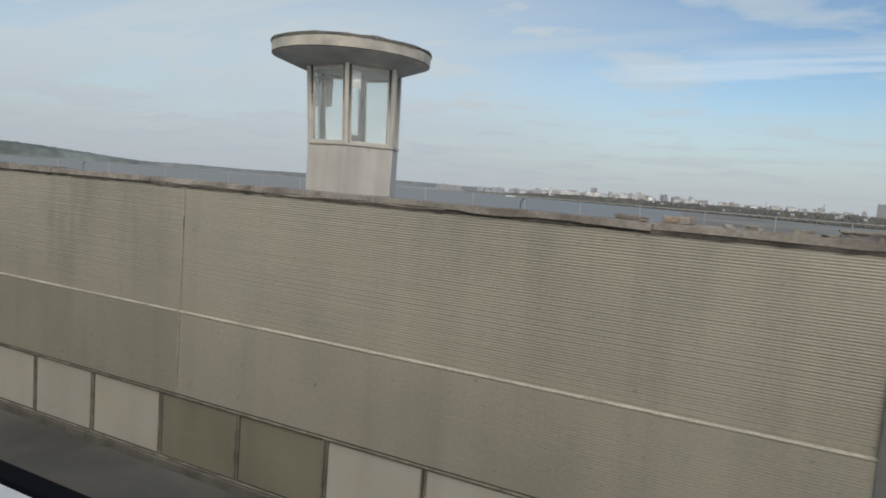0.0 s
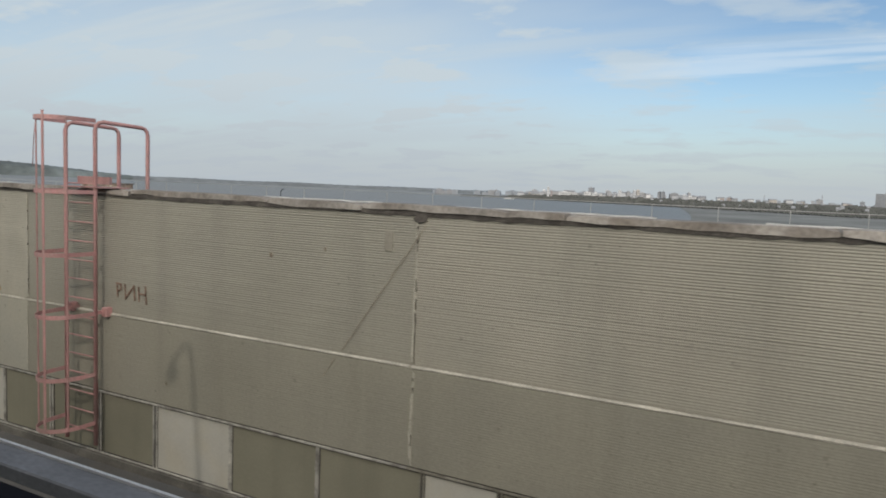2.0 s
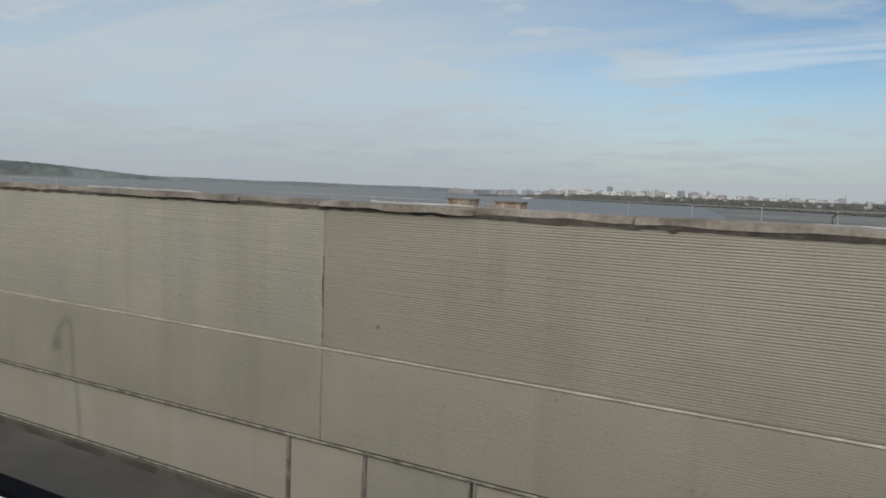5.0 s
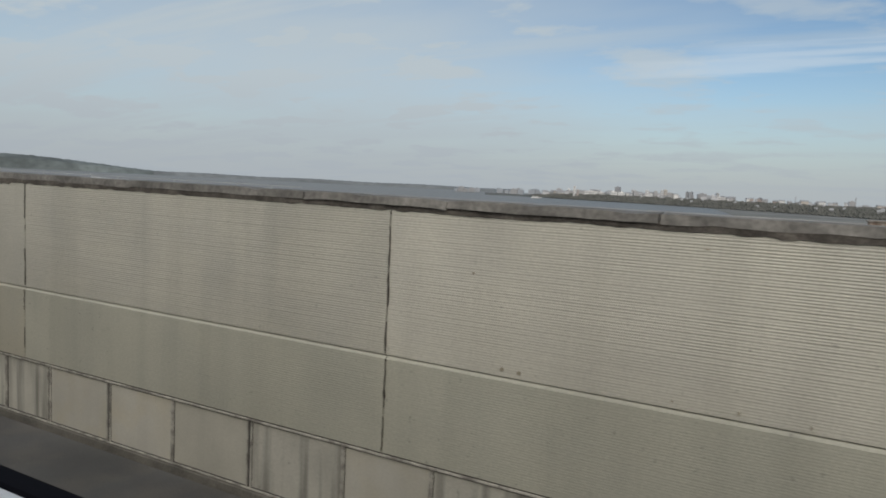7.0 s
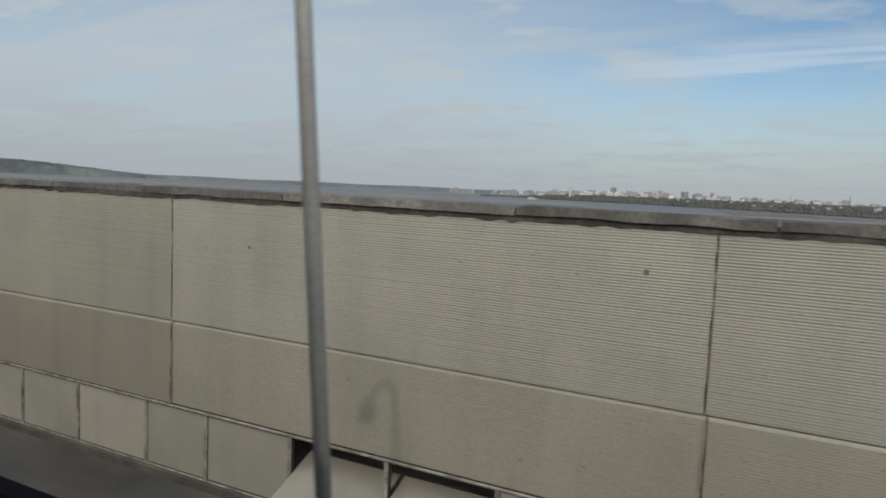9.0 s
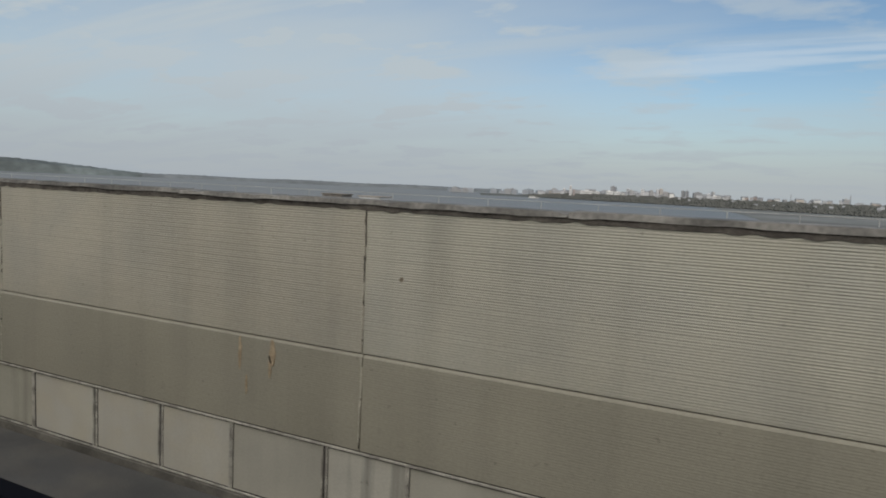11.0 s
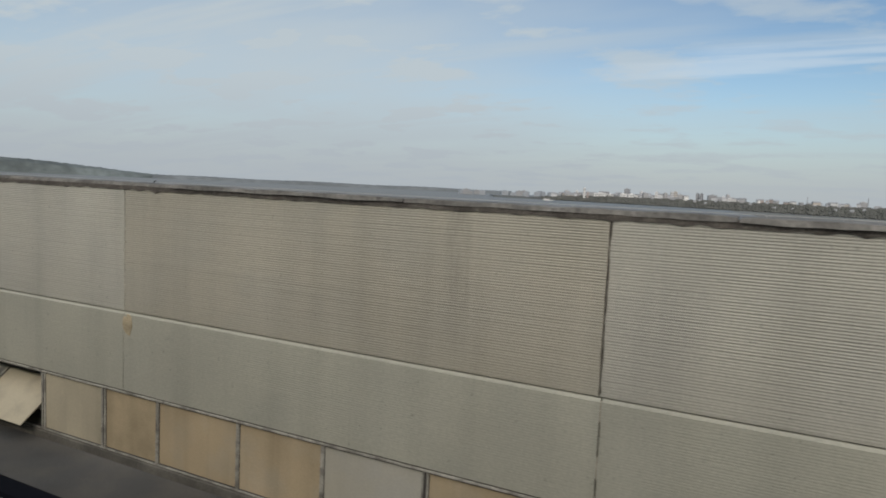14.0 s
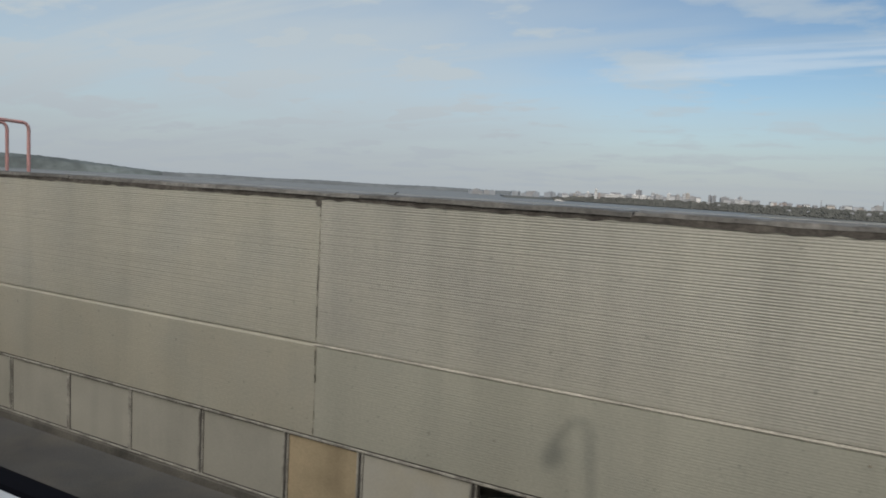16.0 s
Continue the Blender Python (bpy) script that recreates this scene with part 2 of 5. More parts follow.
M_TAN = surf("tan_sheet", (0.445, 0.364, 0.243), 0.65, big=0.16, bigs=1.6, fine=0.08, streaks=0.2, bump=0.05, second=(0.486, 0.395, 0.264))
M_BROWN = surf("brown_sheet", (0.369, 0.334, 0.264), 0.6, big=0.12, bigs=1.2, fine=0.06, streaks=0.15, bump=0.05)
M_DARK = surf("dark_interior", (0.583, 0.556, 0.541), 0.95)
M_COVER = surf("zinc_cover", (0.299, 0.308, 0.308), 0.5, metal=0.35, big=0.10, bigs=0.8, fine=0.06, fines=20, streaks=0.15, bump=0.1, bumps=12)
M_TAPE = surf("foil_tape", (0.732, 0.732, 0.732), 0.35, metal=0.25, big=0.25, bigs=7, bump=1.0, bumps=16, second=(0.625, 0.514, 0.416))
M_POLE = surf("pole_paint", (0.500, 0.503, 0.493), 0.6, metal=0.1, big=0.15, bigs=2, fine=0.1)
M_TRAY = surf("tray_steel", (0.165, 0.170, 0.182), 0.85, spec=0.1, big=0.2, bigs=2, fine=0.15)
M_PINK = surf("faded_red_paint", (0.500, 0.270, 0.260), 0.7, big=0.18, bigs=2.2, fine=0.12, tint=0.06, second=(0.440, 0.283, 0.264), spots=0.3)
M_RUST = surf("rust", (0.215, 0.140, 0.098), 0.9, big=0.3, bigs=5)
M_INK = surf("brown_paint", (0.243, 0.160, 0.122), 0.85, big=0.4, bigs=14, fine=0.3)
M_TOWER = surf("tower_plaster", (0.590, 0.574, 0.540), 0.85, big=0.1, bigs=1.2, fine=0.06, streaks=0.22, spots=0.15)
M_SOFFIT = surf("soffit_paint", (0.640, 0.640, 0.635), 0.85, big=0.2, bigs=1.6, fine=0.06, spots=0.2, second=(0.694, 0.666, 0.625))
M_TFRAME = surf("tower_frame", (0.560, 0.538, 0.496), 0.75, big=0.15, bigs=3)
M_RIM = surf("canopy_rim", (0.556, 0.528, 0.472), 0.8, big=0.25, bigs=2.5, streaks=0.3)
M_COACH = surf("coach_paint", (0.062, 0.105, 0.074), 0.5, big=0.1)
M_BARK = surf("dark_steel", (0.093, 0.097, 0.105), 0.6, metal=0.3)
M_GALV = surf("light_steel", (0.521, 0.521, 0.521), 0.55, metal=0.3, big=0.12)
M_BLACK = surf("black_paint", (0.010, 0.010, 0.014), 0.9, big=0.2, fine=0.1, bump=0.05, spec=0.05)
M_WPAINT = surf("white_paint", (0.800, 0.800, 0.800), 0.5, big=0.06, fine=0.05, bump=0.05)
M_BRICK = surf("old_brick", (0.335, 0.248, 0.192), 0.92, big=0.35, bigs=2.0, fine=0.25, second=(0.446, 0.409, 0.360))
M_RAIL = surf("rail_paint", (0.43, 0.43, 0.42), 0.7, big=0.15)
# distance haze is mixed into the woods' and hill's base colours
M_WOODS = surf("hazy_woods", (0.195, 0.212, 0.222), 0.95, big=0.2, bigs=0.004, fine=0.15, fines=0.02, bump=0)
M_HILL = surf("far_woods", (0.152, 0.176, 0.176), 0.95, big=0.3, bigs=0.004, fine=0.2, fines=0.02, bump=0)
M_TREES = surf("shore_trees", (0.122, 0.126, 0.117), 0.95, big=0.25, bigs=0.02, fine=0.12, fines=0.08, bump=0)
M_REEDS = surf("reed_flats", (0.205, 0.210, 0.200), 0.95, big=0.25, bigs=0.006, fine=0.15, fines=0.05, bump=0)
M_BANK = surf("shore_bank", (0.135, 0.138, 0.128), 0.95, big=0.3, bigs=0.01, fine=0.2, fines=0.1, bump=0)
# far building tones, paled and blued to paint in the distance haze
CITY = [surf("city_" + n, c, 0.85, big=0.1, bigs=0.03, fine=0.1, fines=0.25, bump=0) for n, c in
        (("grey", (0.446, 0.446, 0.459)), ("white", (0.800, 0.800, 0.800)), ("tan", (0.546, 0.508, 0.471)), ("pale", (0.620, 0.632, 0.657)),
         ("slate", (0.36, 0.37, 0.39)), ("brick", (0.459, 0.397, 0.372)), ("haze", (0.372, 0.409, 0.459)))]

M_LENS = surf("lens_glass", (0.62, 0.64, 0.64), 0.15, big=0.08, bigs=4, fine=0.05, bump=0, spec=0.5)

M_GLASS = bpy.data.materials.new("cabin_glass")
M_GLASS.use_nodes = True
gb = M_GLASS.node_tree.nodes["Principled BSDF"]
gb.inputs["Base Color"].default_value = (0.93, 0.97, 0.97, 1)
gb.inputs["Roughness"].default_value, gb.inputs["Transmission Weight"].default_value, gb.inputs["IOR"].default_value = 0.03, 0.86, 1.1

M_WATER = bpy.data.materials.new("lake_water")
M_WATER.use_nodes = True
nd, lk = M_WATER.node_tree.nodes, M_WATER.node_tree.links
wb = nd["Principled BSDF"]
wb.inputs["Base Color"].default_value = (0.172, 0.174, 0.174, 1)
wb.inputs["Specular IOR Level"].default_value = 0.04
wb.inputs["Roughness"].default_value, wb.inputs["IOR"].default_value = 0.32, 1.33
geo = nd.new("ShaderNodeNewGeometry")
mp = nd.new("ShaderNodeMapping")
mp.inputs["Scale"].default_value = (0.06, 0.16, 1)
lk.new(geo.outputs["Position"], mp.inputs[0])
wz = nd.new("ShaderNodeTexNoise")
wz.inputs["Scale"].default_value, wz.inputs["Detail"].default_value = 1.0, 6
lk.new(mp.outputs[0], wz.inputs["Vector"])
bp = nd.new("ShaderNodeBump")
bp.inputs["Strength"].default_value, bp.inputs["Distance"].default_value = 0.9, 1.2
lk.new(wz.outputs[0], bp.inputs["Height"])
lk.new(bp.outputs[0], wb.inputs["Normal"])


# ---- building helpers ----
def mesh_of(name, bm, material, smooth=False):
    me = bpy.data.meshes.new(name)
    bmesh.ops.recalc_face_normals(bm, faces=bm.faces)
    bm.to_mesh(me)
    bm.free()
    me.materials.append(material)
    if smooth:
        for p in me.polygons:
            p.use_smooth = True
    return me


def part(name, bm, material, parent=None, label="", smooth=False):
    ob = new(name, mesh_of(name, bm, material, smooth))
    if parent:
        ob.parent = parent
    if label:
        ob["label"] = label
    return ob


def empty(name, loc=(0, 0, 0)):
    ob = new(name)
    ob.location = loc
    return ob


def box(bm, x0, x1, y0, y1, z0, z1, m=None, bevel=0.0):
    r = bmesh.ops.create_cube(bm, size=1)
    bmesh.ops.scale(bm, vec=(x1 - x0, y1 - y0, z1 - z0), verts=r["verts"])
    bmesh.ops.translate(bm, vec=((x0 + x1) / 2, (y0 + y1) / 2, (z0 + z1) / 2), verts=r["verts"])
    vs = r["verts"]
    if bevel:
        es = list({e for v in vs for e in v.link_edges})
        g = bmesh.ops.bevel(bm, geom=es, offset=bevel, segments=1, affect="EDGES")
        vs = list({v for f in g["faces"] for v in f.verts} | {v for v in vs if v.is_valid})
    if m is not None:
        bmesh.ops.transform(bm, matrix=m, verts=vs)
    return vs


def solid(*a, **k):
    bm = bmesh.new()
    box(bm, *a, **k)
    return bm


def tube(bm, pts, r, seg=8, caps=True):
    """A round bar along the points."""
    pts = [Vector(p) for p in pts]
    rings = []
    for i, p in enumerate(pts):
        d = (pts[min(i + 1, len(pts) - 1)] - pts[max(i - 1, 0)]).normalized()
        u = d.orthogonal().normalized() if abs(d.z) > 0.9 else d.cross(Vector((0, 0, 1))).normalized()
        if abs(d.z) > 0.9:
            u = (Vector((1, 0, 0)) - d * d.x).normalized()
        w = d.cross(u)
        rings.append([bm.verts.new(p + (u * math.cos(a) + w * math.sin(a)) * r) for a in (2 * math.pi * k / seg for k in range(seg))])
    for a, b in zip(rings, rings[1:]):
        best = min(range(seg), key=lambda s: (a[0].co - b[s].co).length)
        for k in range(seg):
            bm.faces.new((a[k], a[(k + 1) % seg], b[(k + 1 + best) % seg], b[(k + best) % seg]))
    if caps:
        bm.faces.new(rings[0][::-1])
        bm.faces.new(rings[-1])


def bar(name, pts, r, material, parent, label="", seg=8):
    bm = bmesh.new()
    tube(bm, pts, r, seg)
    return part(name, bm, material, parent, label, True)


def lathe(bm, profile, seg, cx=0, cy=0, turn=0.0):
    rings = []
    for r, z in profile:
        rings.append([bm.verts.new((cx + r * math.cos(turn + 2 * math.pi * k / seg), cy + r * math.sin(turn + 2 * math.pi * k / seg), z)) for k in range(seg)])
    for a, b in zip(rings, rings[1:]):
        for k in range(seg):
            bm.faces.new((a[k], a[(k + 1) % seg], b[(k + 1) % seg], b[k]))
    bm.faces.new(rings[0][::-1])
    bm.faces.new(rings[-1])


# ---- large structure ----
PIPES = [P0 - UNIT * k for k in range(4)]
JOINTS = [P0 - UNIT * k - ENDBAY - PITCH * i for k in range(3) for i in range(7)]
XR, XL = P0 + ENDBAY, PIPES[3]
ZMID, ZBOT, ZPANE = ZC - 2.059, ZC - 3.248, ZC - 4.27
ZROOF = ZC - 1.95
rnd = random.Random(7)

tagged(part("ground", solid(-14000, 14000, -9000, WY + 12, -0.6, 0.0), M_DECK), "dark grey asphalt deck beside the concrete hall", "ground", kind="structure")
water = bmesh.new()
for v in ((-14000, 30, -20), (14000, 30, -20), (14000, 12000, -20), (-14000, 12000, -20)):
    water.verts.new(v)
water.faces.new(water.verts)
tagged(part("water", water, M_WATER), "wide grey-blue lake, lightly rippled", "water", kind="structure")
tagged(part("dam_wall", solid(-14000, 14000, WY + 12.2, 34.5, -24, ZROOF - 0.42), M_CORE), "plain concrete body of the hall under its roof", "wall", kind="structure")
tagged(part("roof", solid(XL - 60, XR + 30, WY + 0.42, 34.4, ZROOF - 0.4, ZROOF), M_ROOF), "flat dark felt roof of the concrete hall", "roof", kind="structure")

wall = part("wall_north", solid(XL - 60, XR + 30, WY + 0.16, WY + 0.41, ZBOT + 0.02, ZC - 0.42), M_CORE)
tagged(wall, "long wall of ribbed beige-grey precast concrete panels", "wall", kind="structure")
inner = part("wall_inner", solid(XL - 60, XR + 30, WY + 0.75, WY + 0.95, 0.004, ZROOF - 0.41), M_DARK)
tagged(inner, "dark plain inner wall behind the open hatches", "wall", kind="structure")
sill = part("window_ledge", solid(XL - 60, XR + 30, WY - 0.045, WY + 0.30, -0.01, ZPANE - 0.005, bevel=0.012), M_SILL)
tagged(sill, "worn low concrete ledge under the window band", "ledge", kind="structure")


# unseen train body behind the camera, added to shade deck and lower wall
coach = empty("train_coach", (-90, -1.9, 0))
tagged(coach, "unseen long dark green railway coach that shades deck and wall", "railway coach")
part("body", solid(-170, 170, -1.4, 1.4, 1.1, 5.35, bevel=0.25), M_COACH, coach)
part("underframe", solid(-169, 169, -1.1, 1.1, 0.45, 1.1), M_BARK, coach)
part("rail_bed", solid(-170, 170, -1.3, 1.3, 0.0, 0.45), M_BARK, coach)

# ribbed panels, their ribs worn unevenly
def patchwork(rng, xs, zs, cell_x, cell_z):
    """Smooth random values between 0 and 1 over a panel, in cells of that size."""
    nx, nz = int(xs[-1] / cell_x) + 3, int(zs[-1] / cell_z) + 3
    grid = rng.random((nx, nz))
    u, v = xs / cell_x, np.maximum(zs, 0) / cell_z
    iu, iv = u.astype(int), v.astype(int)
    fu, fv = (u - iu)[:, None], (v - iv)[None, :]
    fu, fv = fu * fu * (3 - 2 * fu), fv * fv * (3 - 2 * fv)
    low = grid[iu][:, iv] * (1 - fu) + grid[iu + 1][:, iv] * fu
    top = grid[iu][:, iv + 1] * (1 - fu) + grid[iu + 1][:, iv + 1] * fu
    return low * (1 - fv) + top * fv


def panel_mesh(name, length, height, lip, material, depth, seed, rib=0.0295):
    """A ribbed panel; lip: the height of the sloped weathering at its head."""
    rng = np.random.default_rng(seed)
    n = int((height - lip - 0.03) / rib)
    z = (height - lip - n * rib) / 2
    prof = [(0.0, 0.0), (z, 0.0)]
    for i in range(n):
        a = z + (i + rng.uniform(-0.07, 0.07)) * rib
        prof += [(a + 0.14 * rib, 1.0), (a + 0.42 * rib, 1.0), (a + 0.80 * rib, 0.0), (a + rib, 0.0)]
    prof += [(height - lip, 0.7 if lip else 0.0), (height, 0.0)]
    zs, out = np.array([q[0] for q in prof]), np.array([q[1] for q in prof])
    xs = np.linspace(0, length, int(length / 0.10) + 1)
    worn = 0.20 + 0.55 * patchwork(rng, xs, zs, 1.7, 0.6) + 0.30 * patchwork(rng, xs, zs, 0.45, 0.12) + 0.30 * patchwork(rng, xs, zs, 0.22, 0.03)
    worn *= 0.48 + 0.52 * np.clip(zs / 0.8, 0, 1)[None, :]
    ys = -depth * out[None, :] * np.minimum(worn, 1.15) - 0.0006 * rng.random((len(xs), len(zs)))
    ys[:, -1] = lip * 1.2
    k, r = len(xs), len(zs)
    co = np.empty((k, r, 3))
    co[:, :, 0], co[:, :, 1], co[:, :, 2] = xs[:, None], ys, zs[None, :]
    quad = (np.arange(k - 1)[:, None] * r + np.arange(r - 1)[None, :]).ravel()
    faces = np.stack((quad, quad + r, quad + r + 1, quad + 1), 1).tolist()
    b = k * r
    back = [(x, 0.14, zz) for x in (0, length) for zz in (0, height)]
    first, last = list(range(r)), list(range((k - 1) * r, k * r))
    faces += [first[::-1] + [b, b + 1], last + [b + 3, b + 2], [b, b + 2] + [q * r for q in range(k - 1, -1, -1)], [b + 1] + [q * r + r - 1 for q in range(k)] + [b + 3]]
    me = bpy.data.meshes.new(name)
    me.from_pydata(co.reshape(-1, 3).tolist() + back, [], faces)
    me.materials.append(material)
    return me


GAP = 0.017
J_UP, J_LOW = 0.03, 0.06   # the joints of the two rows of panels stand a little apart
LOW_H = ZMID - 0.016 - ZBOT
TOPS = (-0.30, -0.30, -0.21)   # panel heads in the three units of the hall, from the eye


def unit_of(x):
    return 0 if x > PIPES[1] else 1 if x > PIPES[2] else 2
BAYS = []
for k in range(3):
    xs = [PIPES[k]] + JOINTS[7 * k:7 * k + 7] + [PIPES[k + 1]]
    BAYS += list(zip(xs[1:], xs[:-1]))
BAYS.insert(0, (P0, XR))
for i, (xa, xb) in enumerate(BAYS):
    for row, (h, z0) in enumerate(((ZC + TOPS[unit_of((xa + xb) / 2)] - ZMID - (0.006 if i < 5 else 0.011), ZMID + (0.006 if i < 5 else 0.011)), (LOW_H, ZBOT))):
        if row == 0:
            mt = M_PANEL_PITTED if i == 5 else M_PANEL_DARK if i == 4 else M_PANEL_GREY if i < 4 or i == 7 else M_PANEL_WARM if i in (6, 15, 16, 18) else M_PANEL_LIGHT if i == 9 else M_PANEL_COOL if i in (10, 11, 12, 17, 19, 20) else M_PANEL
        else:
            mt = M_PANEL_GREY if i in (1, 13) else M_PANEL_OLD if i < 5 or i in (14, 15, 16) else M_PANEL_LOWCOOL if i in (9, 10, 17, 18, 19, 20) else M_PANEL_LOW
            h += 0.011
        shift = J_LOW if row else J_UP
        a, b = (v + (shift if v in JOINTS else 0.0) + s_ * GAP / 2 for v, s_ in ((xa, 1), (xb, -1)))
        p = new("panel", panel_mesh("panel", b - a, h, 0.030 if row else 0.0, mt, 0.0012 if row else 0.0046 if i == 2 else 0.0059 if i < 2 or i > 17 else 0.0052, 10 * i + row))
        p.parent = wall
        proud = (0.0, -0.034 if rnd.random() < 0.97 else -0.008)[row]
        p.location = (a, WY + proud + rnd.uniform(-0.004, 0.004), z0)

def ragged(name, x, z0, z1, w, vary, material, y, seed):
    """A thin upright strip of crumbled filling with a wandering, uneven outline; it gives out where it gets too thin."""
    bm = bmesh.new()
    n = int((z1 - z0) / 0.035)
    last = None
    for q in range(n + 1):
        z = z0 + (z1 - z0) * q / n
        yy = y
        c = x + 0.012 * noise.noise((z * 1.6, seed, 0.0)) + 0.005 * noise.noise((z * 9.0, seed, 4.0))
        lw = w + vary * (noise.noise((z * 3.0, seed, 1.0)) + 0.8 * noise.noise((z * 11.0, seed, 7.0)))
        rw = w + vary * (noise.noise((z * 3.0, seed, 2.0)) + 0.8 * noise.noise((z * 11.0, seed, 9.0)))
        if lw + rw < 0.006:
            last = None
            continue
        cur = [bm.verts.new(v) for v in ((c - max(lw, 0.002), WY + yy, z), (c + max(rw, 0.002), WY + yy, z), (c, WY + yy + 0.008, z))]
        if last:
            bm.faces.new((last[0], last[1], cur[1], cur[0]))
            bm.faces.new((last[1], last[2], cur[2], cur[1]))
            bm.faces.new((last[2], last[0], cur[0], cur[2]))
        last = cur
    if len(bm.faces):
        part(name, bm, material, wall)
    else:
        bm.free()


# joint filling, joint by joint: how much is left in the upper and in the lower row, the width of crumbled edges, pale smear
FILL = ((0.85, 0.95, 0.006, 1), (0.55, 0.95, 0.008, 1), (0.75, 0.9, 0.012, 2), (0.7, 0.9, 0.010, 2), (0.95, 1.0, 0.003, 0), (0.15, 0.7, 0.008, 1), (0.5, 0.7, 0.006, 1),
        (0.0, 0.25, 0.010, 0), (0.05, 0.6, 0.012, 0), (0.0, 0.15, 0.007, 1), (0.1, 0.3, 0.006, 0), (0.2, 0.4, 0.006, 0), (0.2, 0.5, 0.010, 1), (0.25, 0.8, 0.009, 1),
        (0.05, 0.5, 0.006, 0), (0.75, 0.8, 0.004, 0), (0.6, 0.75, 0.008, 0), (0.45, 0.55, 0.007, 0), (0.3, 0.5, 0.006, 0), (0.8, 0.9, 0.004, 0), (0.5, 0.7, 0.006, 0))
for j, (up, low, crumb, pale) in zip(JOINTS, FILL):
    zt = ZC + TOPS[unit_of(j)] - 0.02
    for z0, z1, x, keep, y0 in ((ZMID + 0.02, zt, j + J_UP, up, WY), (ZBOT, ZMID - 0.02, j + J_LOW, low, WY - 0.034)):
        bm, z = bmesh.new(), z0
        while z < z1 - 0.02:
            h = rnd.uniform(0.05, 0.30)
            if rnd.random() < keep:
                y = y0 + rnd.uniform(0.001, 0.007)
                box(bm, x - GAP / 2, x + GAP / 2, y, WY + 0.15, z, min(z + h, z1))
            z += h
        part("joint_backing", solid(x - GAP / 2 - 0.001, x + GAP / 2 + 0.001, y0 + 0.03, WY + 0.155, z0, z1), M_BACKING, wall)
        if len(bm.verts):
            part("joint_mortar", bm, M_OLDFILL if pale < 2 else M_SMEAR, wall)
        else:
            bm.free()
        if pale:
            ragged("joint_smear", x - 0.012, z0 + 0.02, z1 - 0.02, 0.006 * pale, 0.012 * pale, M_SMEAR, y0 - WY - 0.0098, j)
        ragged("joint_crack", x + 0.002, z0 + 0.03, z1 - 0.01, crumb * (0.9 - keep), crumb * 1.7, M_CRACK, y0 - WY - 0.0118, j + 3 + z0)

# crumbling mortar fillet along the step between the two rows of panels
def ledge_fillet(xa, xb, thick):
    bm = bmesh.new()
    n = int((xb - xa) / 0.09)
    f, m, k = [], [], []
    for q in range(n + 1):
        x = xa + (xb - xa) * q / n
        g = thick * (0.75 + 0.8 * noise.noise((x * 0.9, 11.0, 0)) + 0.5 * noise.noise((x * 5.0, 3.0, 0)))
        g = max(0.006, g)
        f.append(bm.verts.new((x, WY - 0.040, ZMID - 0.012 - g * 1.1)))
        m.append(bm.verts.new((x, WY - 0.044 + g * 0.2, ZMID - 0.010 - g * 0.2)))
        k.append(bm.verts.new((x, WY - 0.004, ZMID + 0.002 + g * 0.35)))
    for q in range(n):
        bm.faces.new((f[q], f[q + 1], m[q + 1], m[q]))
        bm.faces.new((m[q], m[q + 1], k[q + 1], k[q]))
    part("ledge_fillet", bm, M_MORTAR, wall, "pale crumbling mortar fillet")


for i, (xa, xb) in enumerate(BAYS):
    if i < 9 or i == 20:
        ledge_fillet(xa + 0.02, xb - 0.02, 0.011 if i < 5 else 0.006)

# repairs and rust runs on the panels
def blotch(name, x, z, w, h, material, label, seed, y=-0.0112):
    bm = bmesh.new()
    n = 16
    ring = []
    for q in range(n):
        a = 2 * math.pi * q / n
        r = 1 + 0.45 * noise.noise((math.cos(a) * 1.3, math.sin(a) * 1.3, seed)) + 0.12 * noise.noise((q * 1.7, seed, 2.0))
        ring.append((x + w / 2 * r * math.cos(a), z + h / 2 * r * math.sin(a)))
    f = [bm.verts.new((px, WY + y, pz)) for px, pz in ring]
    g = [bm.verts.new((px, WY + y + 0.006, pz)) for px, pz in ring]
    bm.faces.new(f)
    for q in range(n):
        bm.faces.new((f[q], f[(q + 1) % n], g[(q + 1) % n], g[q]))
    part(name, bm, material, wall, label)


blotch("repair_patch", -119.95, ZC - 2.22, 0.22, 0.30, M_TANFILL, "sandy mortar repair", 3.0, -0.0465)
blotch("stain_mark", -103.8, ZC - 1.02, 0.12, 0.10, M_STAINMARK, "faint brown stain", 4.0)
blotch("repair_patch", -15.1, ZC - 1.96, 0.13, 0.10, M_RUSTRUN, "crumbled brown spot at the panel edge", 5.0)
part("repair_patch", solid(-7.61, -7.50, WY - 0.0112, WY, ZC - 0.755, ZC - 0.51, bevel=0.003), M_CEMENT, wall, "grey cement repair")
blotch("tar_drip", -7.13, ZC - 0.345, 0.16, 0.09, M_TAR, "bitumen drip at the joint head", 2.5, -0.02)
blotch("tar_drip", -21.42, ZC - 0.365, 0.19, 0.14, M_TAR, "bitumen drip at the joint head", 7.5, -0.02)
blotch("tar_drip", -134.38, ZC - 0.28, 0.09, 0.09, M_TAR, "bitumen drip at the joint head", 9.5, -0.02)
